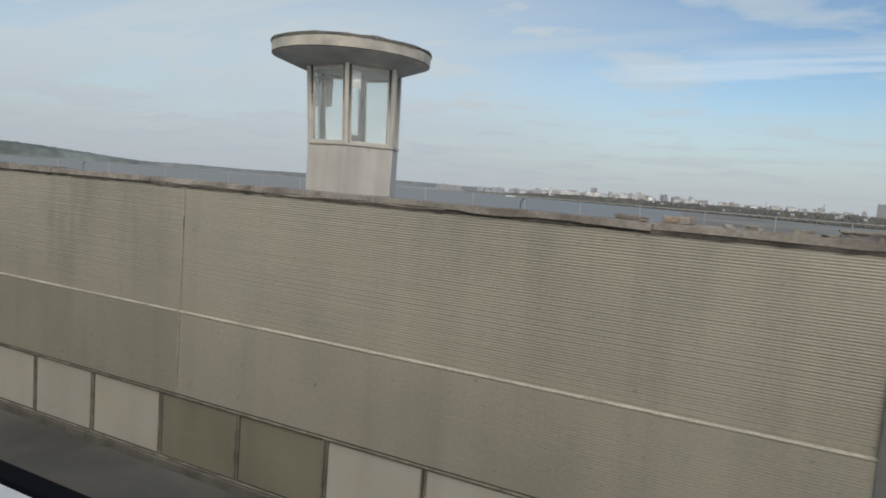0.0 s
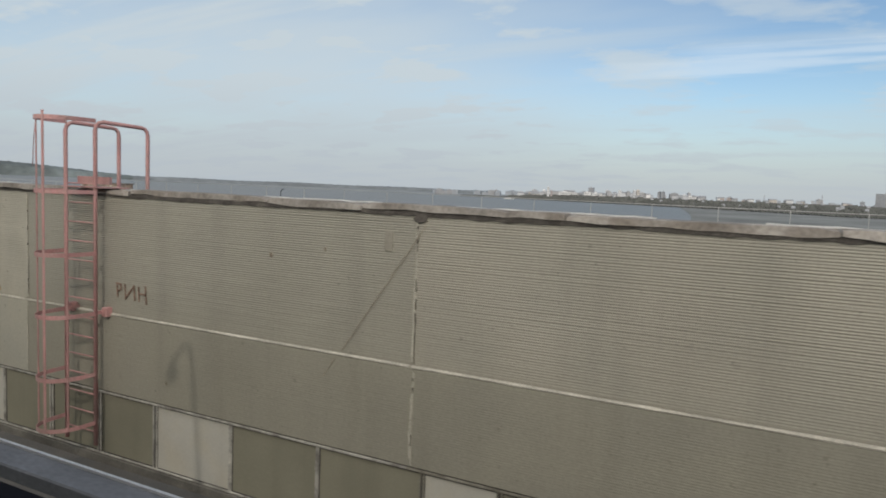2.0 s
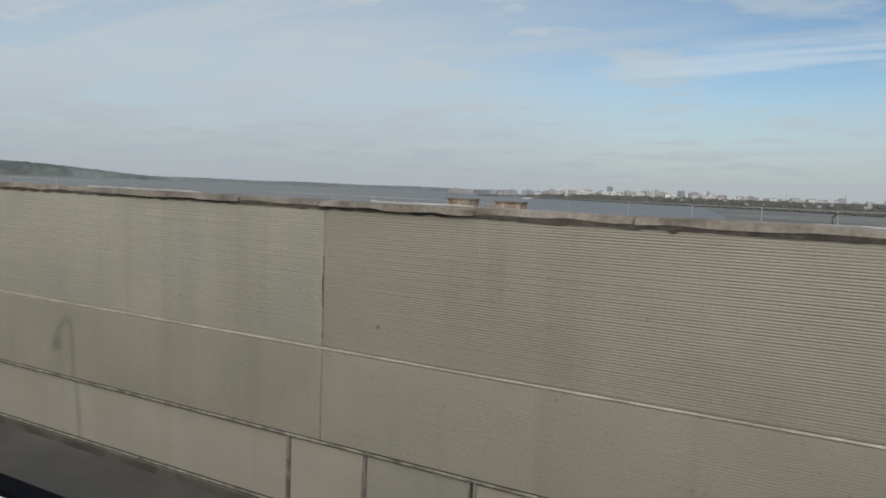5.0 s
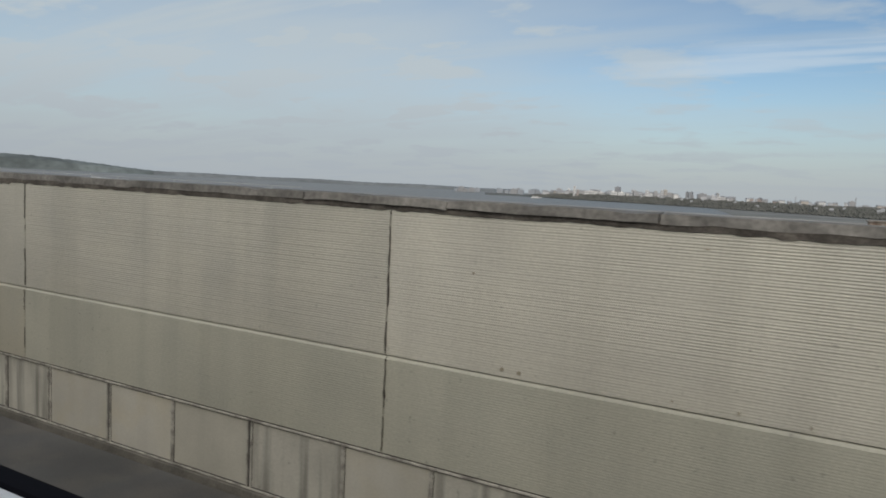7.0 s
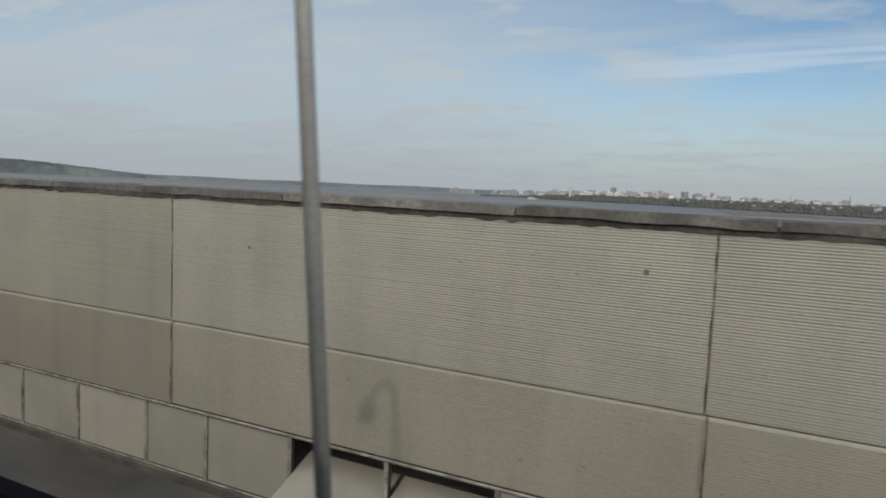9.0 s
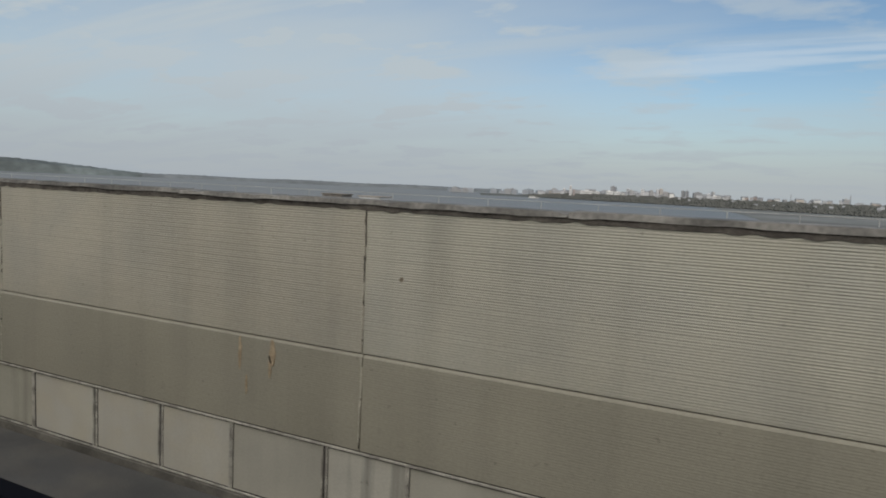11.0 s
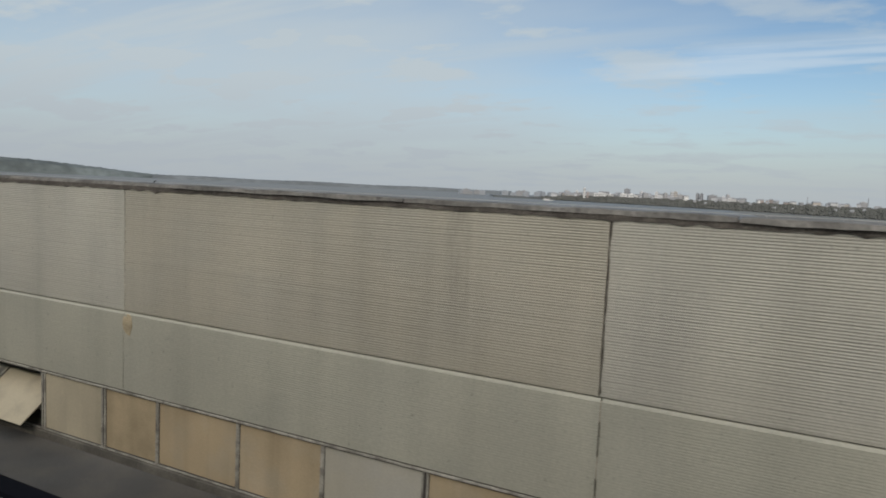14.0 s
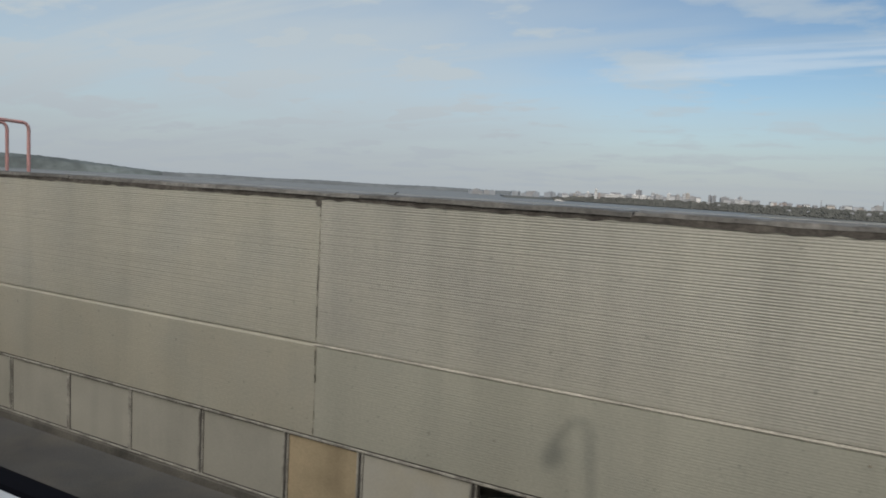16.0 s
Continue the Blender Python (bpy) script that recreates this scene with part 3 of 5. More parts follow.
for i in range(150):
    u, v = rnd.random() ** 0.6, rnd.random() ** 1.3
    d = rnd.uniform(0.006, 0.016) if rnd.random() < 0.9 else rnd.uniform(0.02, 0.034)
    blotch("spall_mark", -20.0 + 4.7 * u, ZC - 0.40 - 1.4 * v, d * rnd.uniform(0.8, 3.0), d * rnd.uniform(0.7, 2.0), rnd.choice((M_SPALL, M_STAINMARK)), "", i * 1.3, -0.0112)
for x, z, d in ((0.55, -1.72, 0.05), (-67.82, -0.74, 0.06), (-72.9, -0.9, 0.05),
                (-34.9, -1.7, 0.05), (-88.1, -1.1, 0.06), (-125.85, -0.65, 0.05)):
    blotch("spall_mark", x, ZC + z, d * 0.9, d, M_SPALL, "", x, -0.0112)
for x, z, w, h in ((-9.3, -0.94, 0.05, 0.07), (-8.45, -0.80, 0.03, 0.05), (-11.13, -2.93, 0.03, 0.05), (-51.4, -1.97, 0.05, 0.05), (-51.2, -1.98, 0.05, 0.05), (-49.0, -1.98, 0.03, 0.05),
                   (-49.6, -1.98, 0.02, 0.03), (-48.4, -1.99, 0.02, 0.04), (-51.8, -0.95, 0.03, 0.03), (-49.4, -0.47, 0.05, 0.02), (-124.1, -0.43, 0.10, 0.03),
                   (3.3, -1.55, 0.04, 0.04), (9.55, -2.62, 0.03, 0.05)):
    blotch("spall_mark", x, ZC + z, w, h, M_STAINMARK if x < -20 else M_SPALL, "", x + z, -0.0115 if z > -2.03 else -0.0462)
for x, z, w, h in ((-128.35, -2.19, 0.03, 0.03), (-128.22, -2.18, 0.04, 0.03), (-128.10, -2.19, 0.03, 0.03), (-127.43, -2.45, 0.035, 0.10), (-127.15, -1.95, 0.11, 0.10)):
    blotch("spall_mark", x, ZC + z, w, h, M_STAINMARK, "", x * 3, -0.0115 if z > -2.03 else -0.0462)
for x, z, w, h, sd in ((-89.95, -2.24, 0.10, 0.34, 1.0), (-90.5, -2.34, 0.05, 0.44, 2.0), (-90.38, -2.72, 0.035, 0.24, 6.0), (-89.99, -2.42, 0.05, 0.3, 8.0)):
    blotch("rust_run", x, ZC + z, w, h, M_RUSTRUN, "faint rust run", sd, -0.0462)

# thin dark line running slantwise across two panels
bm = bmesh.new()
(ax, az), (bx, bz) = (-7.06, ZC - 0.42), (-8.42, ZC - 2.38)
for q in range(60):
    u0, u1 = q / 60, (q + 0.92) / 60
    z0, z1 = az + (bz - az) * u0, az + (bz - az) * u1
    if abs((z0 + z1) / 2 - ZMID) < 0.05:
        continue
    y = WY - 0.0118 if z0 > ZMID else WY - 0.0468
    w = 0.006 + 0.004 * noise.noise((q * 0.35, 4.0, 1.0))
    x0, x1 = ax + (bx - ax) * u0 + 0.012 * noise.noise((q * 0.2, 8.0, 0)), ax + (bx - ax) * u1 + 0.012 * noise.noise((q * 0.2 + 0.184, 8.0, 0))
    vs = [bm.verts.new(v) for v in ((x0 - w, y, z0), (x0 + w, y, z0), (x1 + w, y, z1), (x1 - w, y, z1))]
    ws = [bm.verts.new((v.co.x, y + 0.005, v.co.z)) for v in vs]
    bm.faces.new(vs)
    for k in range(4):
        bm.faces.new((vs[k], ws[k], ws[(k + 1) % 4], vs[(k + 1) % 4]))
part("hairline_crack", bm, M_STAINMARK, wall, "fine dark slanting line")

# ---- coping ----
bm = bmesh.new()
for (xa, xb), zt in zip(((XR + 30, PIPES[1]), (PIPES[1], PIPES[2]), (PIPES[2], XL - 60)), (-0.24, -0.225, -0.17)):
    box(bm, xb, xa, WY + 0.03, WY + 0.24, ZC - 0.43, ZC + zt)
coping = part("coping", bm, M_CORE)
tagged(coping, "broken concrete and sheet-metal coping along the parapet", "coping", kind="structure")


def coping_block(x0, x1, zb, zt, over, material, rough_edge):
    bm = bmesh.new()
    n = max(4, int((x1 - x0) / 0.16))
    tilt = rnd.uniform(-0.006, 0.006)
    ph = rnd.uniform(0, 50)
    fb, ft, bt, bb = [], [], [], []
    for i in range(n + 1):
        x = x0 + (x1 - x0) * i / n
        jb = rough_edge * 1.8 * noise.noise((x * 1.7, ph, 0)) + rough_edge * rnd.uniform(-0.4, 0.4)
        jt = rough_edge * noise.noise((x * 2.1, ph, 5)) - (rough_edge * 1.5 if rnd.random() < 0.07 else 0)
        jy = rough_edge * 1.5 * noise.noise((x * 1.3, ph, 9))
        end = i in (0, n)
        s = tilt * (i / n - 0.5) * 2
        fb.append(bm.verts.new((x, WY - over + jy, zb + jb + s)))
        ft.append(bm.verts.new((x, WY - over + 0.015 + jy, zt + jt + s - (rough_edge if end else 0))))
        bt.append(bm.verts.new((x, WY + 0.26, zt + 0.008 + jt * 0.5 + s)))
        bb.append(bm.verts.new((x, WY + 0.02, zb + 0.012 + s)))
    for a, b in ((fb, ft), (ft, bt), (bb, fb), (bt, bb)):
        for i in range(n):
            bm.faces.new((a[i], a[i + 1], b[i + 1], b[i]))
    for i in (0, n):
        bm.faces.new((fb[i], ft[i], bt[i], bb[i]))
    return part("coping_block", bm, material, coping)


def tar_seam(x0, x1, zb, zt, over):
    """Dark bitumen squeezed out under the coping, with an uneven lower edge."""
    bm = bmesh.new()
    n = max(6, int((x1 - x0) / 0.07))
    up, lo, lb = [], [], []
    for i in range(n + 1):
        x = x0 + (x1 - x0) * i / n
        d = 0.85 + 0.2 * noise.noise((x * 0.9, 3.0, 0)) + 0.3 * noise.noise((x * 6.0, 7.0, 0))
        if noise.noise((x * 0.8, 21.0, 0)) > 0.42:
            d += 0.8 * abs(noise.noise((x * 9.0, 2.0, 1)))
        z = zt - (zt - zb) * max(0.25, d)
        up.append(bm.verts.new((x, WY - over + 0.020, zt)))
        lo.append(bm.verts.new((x, WY - 0.016, z)))
        lb.append(bm.verts.new((x, WY + 0.01, z - 0.004)))
    for i in range(n):
        bm.faces.new((lo[i], lo[i + 1], up[i + 1], up[i]))
        bm.faces.new((lb[i], lb[i + 1], lo[i + 1], lo[i]))
    return part("tar_seam", bm, M_TAR, coping)


x = XR + 6
while x > XL - 4:
    u = unit_of(x - 1)
    ln = rnd.uniform(*((1.3, 2.7), (1.9, 3.6), (2.4, 4.2))[u])
    top, low, seam, ov, rg = ((-0.210, -0.281, -0.335, 0.042, 0.015), (-0.160, -0.258, -0.332, 0.045, 0.012), (-0.140, -0.190, -0.256, 0.040, 0.009))[u]
    if u == 1:   # the coping of the middle unit sinks along its length
        top -= 0.037 * max(0.0, min(1.0, (-70 - x) / 14))
    mt = M_COPING if u == 0 else M_FLASH
    dz = rnd.uniform(-0.010, 0.010) if u == 0 else rnd.uniform(-0.004, 0.004)
    coping_block(x - ln, x - rnd.uniform(0.004, 0.03), ZC + low + dz, ZC + top + dz, ov + rnd.uniform(-0.02, 0.02), mt, rg)
    tar_seam(x - ln, x, ZC + seam, ZC + low + 0.012, ov)
    x -= ln

# ---- window band ----
# posts of the band as they stand, each with the look of the sheet that follows it:
# white, dull, stained, greenish, cream, yellowed, tan, olive, brown
BAND = ((-140.83, "D"), (-139.27, "D"), (-137.80, "D"), (-136.31, "D"), (-134.77, "T"), (-133.60, "W"), (-132.06, "C"), (-130.59, "C"), (-129.19, "T"), (-127.65, "C"),
        (-126.47, "W"), (-124.93, "W"), (-123.48, "C"), (-122.00, "C"), (-120.52, "T"), (-119.34, "Y"), (-117.78, "Y"), (-116.36, "W"), (-114.88, "Y"), (-113.32, "Y"),
        (-112.17, "Y"), (-110.67, "Y"), (-109.20, "Y"), (-107.67, "Y"), (-106.16, "G"), (-105.15, "G"), (-104.54, ""), (-104.16, "S"), (-103.18, "G"), (-102.20, "B"),
        (-100.70, "C"), (-99.11, "G"), (-97.63, "W"), (-96.12, "G"), (-94.94, "W"), (-93.43, "W"), (-92.01, "W"))
BAND += ((-77.81, "D"), (-76.39, "W"), (-74.84, "D"), (-73.64, "D"), (-72.16, "D"), (-70.69, "D"), (-69.25, "S"), (-67.74, "S"), (-66.57, "W"), (-65.02, "D"),
         (-63.60, "D"), (-62.16, "S"), (-60.61, "S"), (-59.41, "W"), (-57.91, "W"), (-56.50, "D"), (-55.01, "S"), (-53.46, "W"), (-52.20, "S"), (-50.74, "W"),
         (-49.33, "W"), (-47.87, "W"), (-46.40, "W"), (-44.90, "D"), (-44.52, ""), (-44.18, "W"))
BAND += ((-32.21, "S"), (-30.74, "W"), (-29.21, "D"), (-27.98, "W"), (-26.49, "W"), (-25.03, "W"), (-23.57, "D"), (-22.05, "D"), (-20.80, "W"), (-19.29, "W"), (-17.90, "W"), (-16.41, "W"),
         (-14.98, "O"), (-13.745, "O"), (-12.60, "O"), (-11.39, "W"), (-9.94, "O"), (-8.49, "O"), (-6.99, "W"), (-6.02, "O"), (-4.98, "O"), (-3.49, "C"), (-2.05, "W"), (-0.60, "O"),
         (0.92, "O"), (2.37, "W"), (3.85, "W"), (5.28, "W"), (6.79, "O"), (8.27, "O"), (9.74, "W"), (11.15, "W"))
TONE = dict(BAND)
rule = sorted(TONE)
# the stretches between go on in the same rhythm: a narrow sheet under each joint, four wide ones between
for k in range(3):
    js = JOINTS[7 * k:7 * k + 7]
    for j in js:
        rule += [r for r in (j - 0.47, j + 0.72, j + 2.18, j + 3.66, j + 5.12) if -164 < r < -141 or -91.5 < r < -79 or -43.5 < r < -33]
rule += [12.6, 14.0, 15.45, 15.89, 17.4, 18.9, 20.4, 21.9, 23.4, 24.2]
rule = sorted(set(round(r, 3) for r in rule))
SHEETS = {"W": M_WHITE, "D": M_DULL, "S": M_STAIN, "G": M_GREENISH, "C": M_CREAM, "Y": M_YELLOW, "T": M_TAN, "O": M_OLIVE, "B": M_BROWN}
OPEN = ((-72.2, -69.2), (-125.0, -121.95), (-132.1, -129.15))
AJAR = ((-102.25, -100.6),)


def inside(x, spans):
    return any(a < x < b for a, b in spans)


def sheet_mesh(name, w, h, material):
    """One infill sheet with a folded rim, its middle at the origin."""
    bm = bmesh.new()
    box(bm, -w / 2, w / 2, -0.008, 0.014, -h / 2, h / 2, bevel=0.004)
    return mesh_of(name, bm, material)


ZT, ZB = ZBOT - 0.055, ZPANE + 0.03
PH = ZT - ZB
windows = {}
sheets = {}


def window_for(x):
    for i, (a, b) in enumerate(BAYS):
        if a <= x < b:
            if i not in windows:
                w = empty("window_%d" % (len(windows) + 1), ((a + b) / 2, WY + 0.045, ZPANE))
                tagged(w, "low steel-framed window band with opaque sheet panes", "window", kind="structure")
                part("top_rail", solid(a - w.location.x, b - w.location.x, -0.075, -0.02, ZT - ZPANE, ZBOT - ZPANE - 0.022, bevel=0.006), M_FRAME if i > 3 else M_FRAME_DARK, w)
                part("head_gasket", solid(a - w.location.x, b - w.location.x, -0.06, 0.0, ZBOT - ZPANE - 0.024, ZBOT - ZPANE - 0.002), M_GAP, w)
                part("bottom_rail", solid(a - w.location.x, b - w.location.x, -0.06, -0.01, 0.0, ZB - ZPANE, bevel=0.006), M_FRAME if i > 3 else M_FRAME_DARK, w)
                part("head_seal", solid(a - w.location.x, b - w.location.x, -0.05, -0.012, ZT - ZPANE - 0.016, ZT - ZPANE), M_GAP, w)
                part("foot_seal", solid(a - w.location.x, b - w.location.x, -0.05, -0.012, ZB - ZPANE, ZB - ZPANE + 0.012), M_GAP, w)
                windows[i] = w
            return windows[i]


mull = {}
for nm, wd, steel in (("wide", 0.085, M_FRAME), ("thin", 0.050, M_FRAME), ("dark", 0.065, M_FRAME_DARK)):
    bm = bmesh.new()
    box(bm, -wd / 2, -wd / 2 + 0.020, -0.062, 0.0, 0, PH)
    box(bm, wd / 2 - 0.020, wd / 2, -0.062, 0.0, 0, PH)
    box(bm, -wd / 2 + 0.018, wd / 2 - 0.018, -0.038, -0.002, 0, PH)
    mull[nm] = mesh_of("mullion", bm, steel)
    bmm = bmesh.new()
    box(bmm, -wd / 2 - 0.007, wd / 2 + 0.007, -0.045, 0.01, 0, PH)
    mull[nm + "_gap"] = mesh_of("gasket", bmm, M_GAP)

for xa, xb in zip(rule, rule[1:]):
    mid, wd = (xa + xb) / 2, xb - xa
    w = window_for(mid)
    if w is None or wd < 0.3:
        continue
    if any(abs(mid - p) < 0.3 for p in PIPES):
        continue
    ox, oz = mid - w.location.x, (ZT + ZB) / 2 - ZPANE
    kind = "wide" if rnd.random() < 0.4 else "thin"
    if mid > -7:
        kind = "dark"
    for nm in (kind, kind + "_gap"):
        m = new("mullion" if nm == kind else "gasket", mull[nm])
        m.parent = w
        m.location = (xa - w.location.x, 0.0, ZB - ZPANE)
    look_of = TONE.get(xa, "S" if rnd.random() < 0.12 else "W" if rnd.random() < 0.4 else "D")
    mt = SHEETS.get(look_of, M_DULL)
    key = (mt.name, round(wd, 2))
    if key not in sheets:
        sheets[key] = sheet_mesh("pane", wd - 0.062, PH - 0.016, mt)
    p = new("pane", sheets[key])
    p.parent = w
    if inside(mid, OPEN):
        p.matrix_basis = pose(ox, -0.06, oz - 0.045, -52 if -125 < mid < -122 else -66, 0, 0)
        p["label"] = "open sheet hatch swung out at its foot"
    elif inside(mid, AJAR):
        p.matrix_basis = pose(ox + 0.065, -0.05, oz - 0.005, -4, 2.4, -4)
        p["label"] = "loose brown sheet leaning out of its frame"
    else:
        p.location = (ox, -0.028 + rnd.uniform(-0.006, 0.004), oz)


# ---- expansion joint covers ----
def joint_cover(x, taped):
    top = empty("joint_cover", (x, WY, 0.0))
    tagged(top, "grey folded sheet-metal cover over the wall joint" + (", taped" if taped else ""), "joint cover", "joint covers")
    bm = bmesh.new()
    prof = ((-0.165, 0.01), (-0.165, -0.06), (-0.03, -0.095), (-0.014, -0.087), (0.014, -0.087), (0.03, -0.095), (0.165, -0.06), (0.165, 0.01))
    zs = (0.02, ZC - 0.62, ZC - 0.26)
    rings = [[bm.verts.new((a, b, z)) for a, b in prof] for z in zs]
    for r0, r1 in zip(rings, rings[1:]):
        for i in range(len(prof) - 1):
            bm.faces.new((r0[i], r0[i + 1], r1[i + 1], r1[i]))
    bm.faces.new(rings[0])
    bm.faces.new(rings[-1][::-1])
    part("cover_sheet", bm, M_COVER, top)
    bm = bmesh.new()
    for s in (-1, 1):
        box(bm, s * 0.085 - 0.06, s * 0.085 + 0.06, -0.097, -0.07, ZC - 0.66, ZC - 0.652)
    part("lap_seam", bm, M_COVER, top)
    if taped:
        bm = bmesh.new()
        n = 7
        top_v = [bm.verts.new((-0.11 + 0.26 * i / n, -0.112 + 0.03 * abs(i / n - 0.4) + rnd.uniform(-0.008, 0.008), ZC - 0.34 + rnd.uniform(-0.01, 0.01))) for i in range(n + 1)]
        low_v = [bm.verts.new((-0.07 + 0.23 * i / n, -0.114 + 0.03 * abs(i / n - 0.4) + rnd.uniform(-0.008, 0.008), ZC - 0.50 - 0.05 * i / n + rnd.uniform(-0.02, 0.02))) for i in range(n + 1)]
        for i in range(n):
            bm.faces.new((top_v[i], top_v[i + 1], low_v[i + 1], low_v[i]))
        f = bmesh.ops.solidify(bm, geom=bm.faces[:], thickness=0.006)
        part("foil_patch", bm, M_TAPE, top, "crumpled silver foil tape")
    return top


for i, x in enumerate(PIPES):
    joint_cover(x, i == 1)
# bent flashing over the joint heads
for x, lo, hi in ((PIPES[1], -0.85, 0.34), (PIPES[2], -1.4, -0.28)):
    bm = bmesh.new()
    zf = ZC - 0.184 if x == PIPES[1] else ZC - 0.122
    box(bm, x + lo, x + hi, WY - 0.112, WY + 0.25, zf - 0.010, zf, bevel=0.003)
    box(bm, x + lo, x + hi, WY - 0.114, WY - 0.106, zf - (0.12 if x == PIPES[1] else 0.062), zf - 0.003)
    tagged(part("flashing_sheet", bm, M_SLATE if x == PIPES[1] else M_SLAB), "bent dark metal flashing sheet lying on the coping" if x == PIPES[1] else "thin tan cement slab lying on the coping", "flashing", "flashing sheets")

# ---- caged ladder ----
def caged_ladder(x):
    """x: the middle between the stiles."""
    top = empty("caged_ladder", (x, WY - 0.20, 0.0))
    tagged(top, "faded red-pink steel caged ladder fixed to the concrete wall", "ladder", "caged ladders")
    hw, zt = 0.33, ZC + 0.755
    for s in (-1, 1):
        bend = [(s * hw, 0.13 - 0.13 * math.cos(a), zt - 0.13 + 0.13 * math.sin(a)) for a in (radians(q) for q in (0, 30, 60, 90))]
        bend = [(s * hw, 0.0, 0.35)] + bend + [(s * hw, 0.80, zt - 0.02)]
        bend += [(s * hw, 0.80 + 0.11 * math.sin(a), zt - 0.13 + 0.11 * math.cos(a)) for a in (radians(q) for q in (30, 60, 90))]
        bend += [(s * hw, 0.91, ZC - 0.30), (s * hw, 0.91, ZROOF)]
        bar("stile", bend, 0.031, M_PINK, top, seg=8)
        for z in (ZMID + 0.02,):
            bm = solid(s * hw - 0.02, s * hw + 0.02, -0.01, 0.20, z - 0.025, z + 0.025)
            box(bm, s * hw - 0.055 + 0.06 * s, s * hw + 0.055 + 0.06 * s, 0.09, 0.198, z - 0.07, z + 0.07, bevel=0.01)
            part("wall_bracket", bm, M_PINK, top)
    z = 0.55
    while z < ZC - 0.12:
        bar("rung", [(-hw, 0.0, z), (hw, 0.0, z)], 0.011, M_PINK, top, seg=6)
        z += 0.285
    def hoop_at(z, tilt=0.0):
        bm = bmesh.new()
        pts = []
        for q in range(0, 181, 15):
            a = radians(q)
            pts.append((-hw * 1.04 * math.cos(a), -0.64 * math.sin(a) ** 0.6 if q not in (0, 180) else 0.0, z))
        rings = []
        for i, (x0, y0, _) in enumerate(pts):
            (xa, ya, _), (xb, yb, _) = pts[max(i - 1, 0)], pts[min(i + 1, len(pts) - 1)]
            d = Vector((xb - xa, yb - ya, 0)).normalized()
            nx, ny = d.y * 0.004, -d.x * 0.004
            rings.append([bm.verts.new((x0 + q * nx, y0 + q * ny, z + h)) for q, h in ((-1, -0.03), (1, -0.03), (1, 0.03), (-1, 0.03))])
        for ra, rb in zip(rings, rings[1:]):
            for k in range(4):
                bm.faces.new((ra[k], ra[(k + 1) % 4], rb[(k + 1) % 4], rb[k]))
        part("hoop", bm, M_PINK, top)
    for z in (ZC + 0.76, ZC - 0.265, ZC - 1.16, ZC - 2.05, ZC - 2.96, ZC - 3.7):
        hoop_at(z)
    for q, r, zz in ((105, 0.022, ZC + 0.85), (40, 0.011, ZC + 0.77), (150, 0.013, ZC + 0.77)):
        a = radians(q)
        p = (-hw * 1.04 * math.cos(a), -0.64 * math.sin(a) ** 0.6)
        bm = solid(p[0] - r, p[0] + r, p[1] - 0.006, p[1] + 0.006, ZC - 3.72, zz)
        part("cage_strap", bm, M_PINK, top)
    bar("wire", [(-hw * 0.94, -0.46, ZC + 0.76), (-hw * 1.04, -0.47, ZC + 0.5), (-hw * 1.10, -0.48, ZC + 0.08)], 0.006, M_PINK, top, "thin loose wire", 5)
    bm = bmesh.new()
    box(bm, -hw - 0.06, hw + 0.06, -0.03, 0.53, ZC - 0.205, ZC - 0.188)
    box(bm, -hw - 0.03, hw + 0.03, 0.21, 0.255, ZC - 0.15, ZC - 0.04)
    part("step_plate", bm, M_PINK, top, "rusty red step plate")
    return top


lad = caged_ladder(-12.75)
copy_thing(lad, pose(-141.84, WY - 0.20, 0.0))

# painted letters beside the ladder
sign = empty("painted_letters", (-12.2, WY, ZC - 1.7))
tagged(sign, "roughly brushed brown letters on the concrete wall", "graffiti")


def stroke(ax, az, bx, bz, w=0.022):
    d = Vector((bx - ax, 0, bz - az))
    bm = solid(-w / 2, w / 2, -0.016, -0.009, 0, d.length)
    ang = math.degrees(math.atan2(d.x, d.z))
    bmesh.ops.transform(bm, matrix=pose(ax, 0, az, 0, ang, 0), verts=bm.verts)
    part("letter_stroke", bm, M_INK, sign)


for s in ((0.02, -0.10, 0.0, 0.12), (0.0, 0.11, 0.09, 0.10), (0.09, 0.10, 0.09, 0.02), (0.09, 0.02, 0.01, -0.01),
          (0.19, -0.11, 0.17, 0.11), (0.17, -0.11, 0.36, 0.09), (0.38, -0.12, 0.36, 0.11),
          (0.47, -0.12, 0.46, 0.10), (0.62, -0.15, 0.60, 0.12), (0.46, 0.0, 0.62, -0.01)):
    stroke(*s)

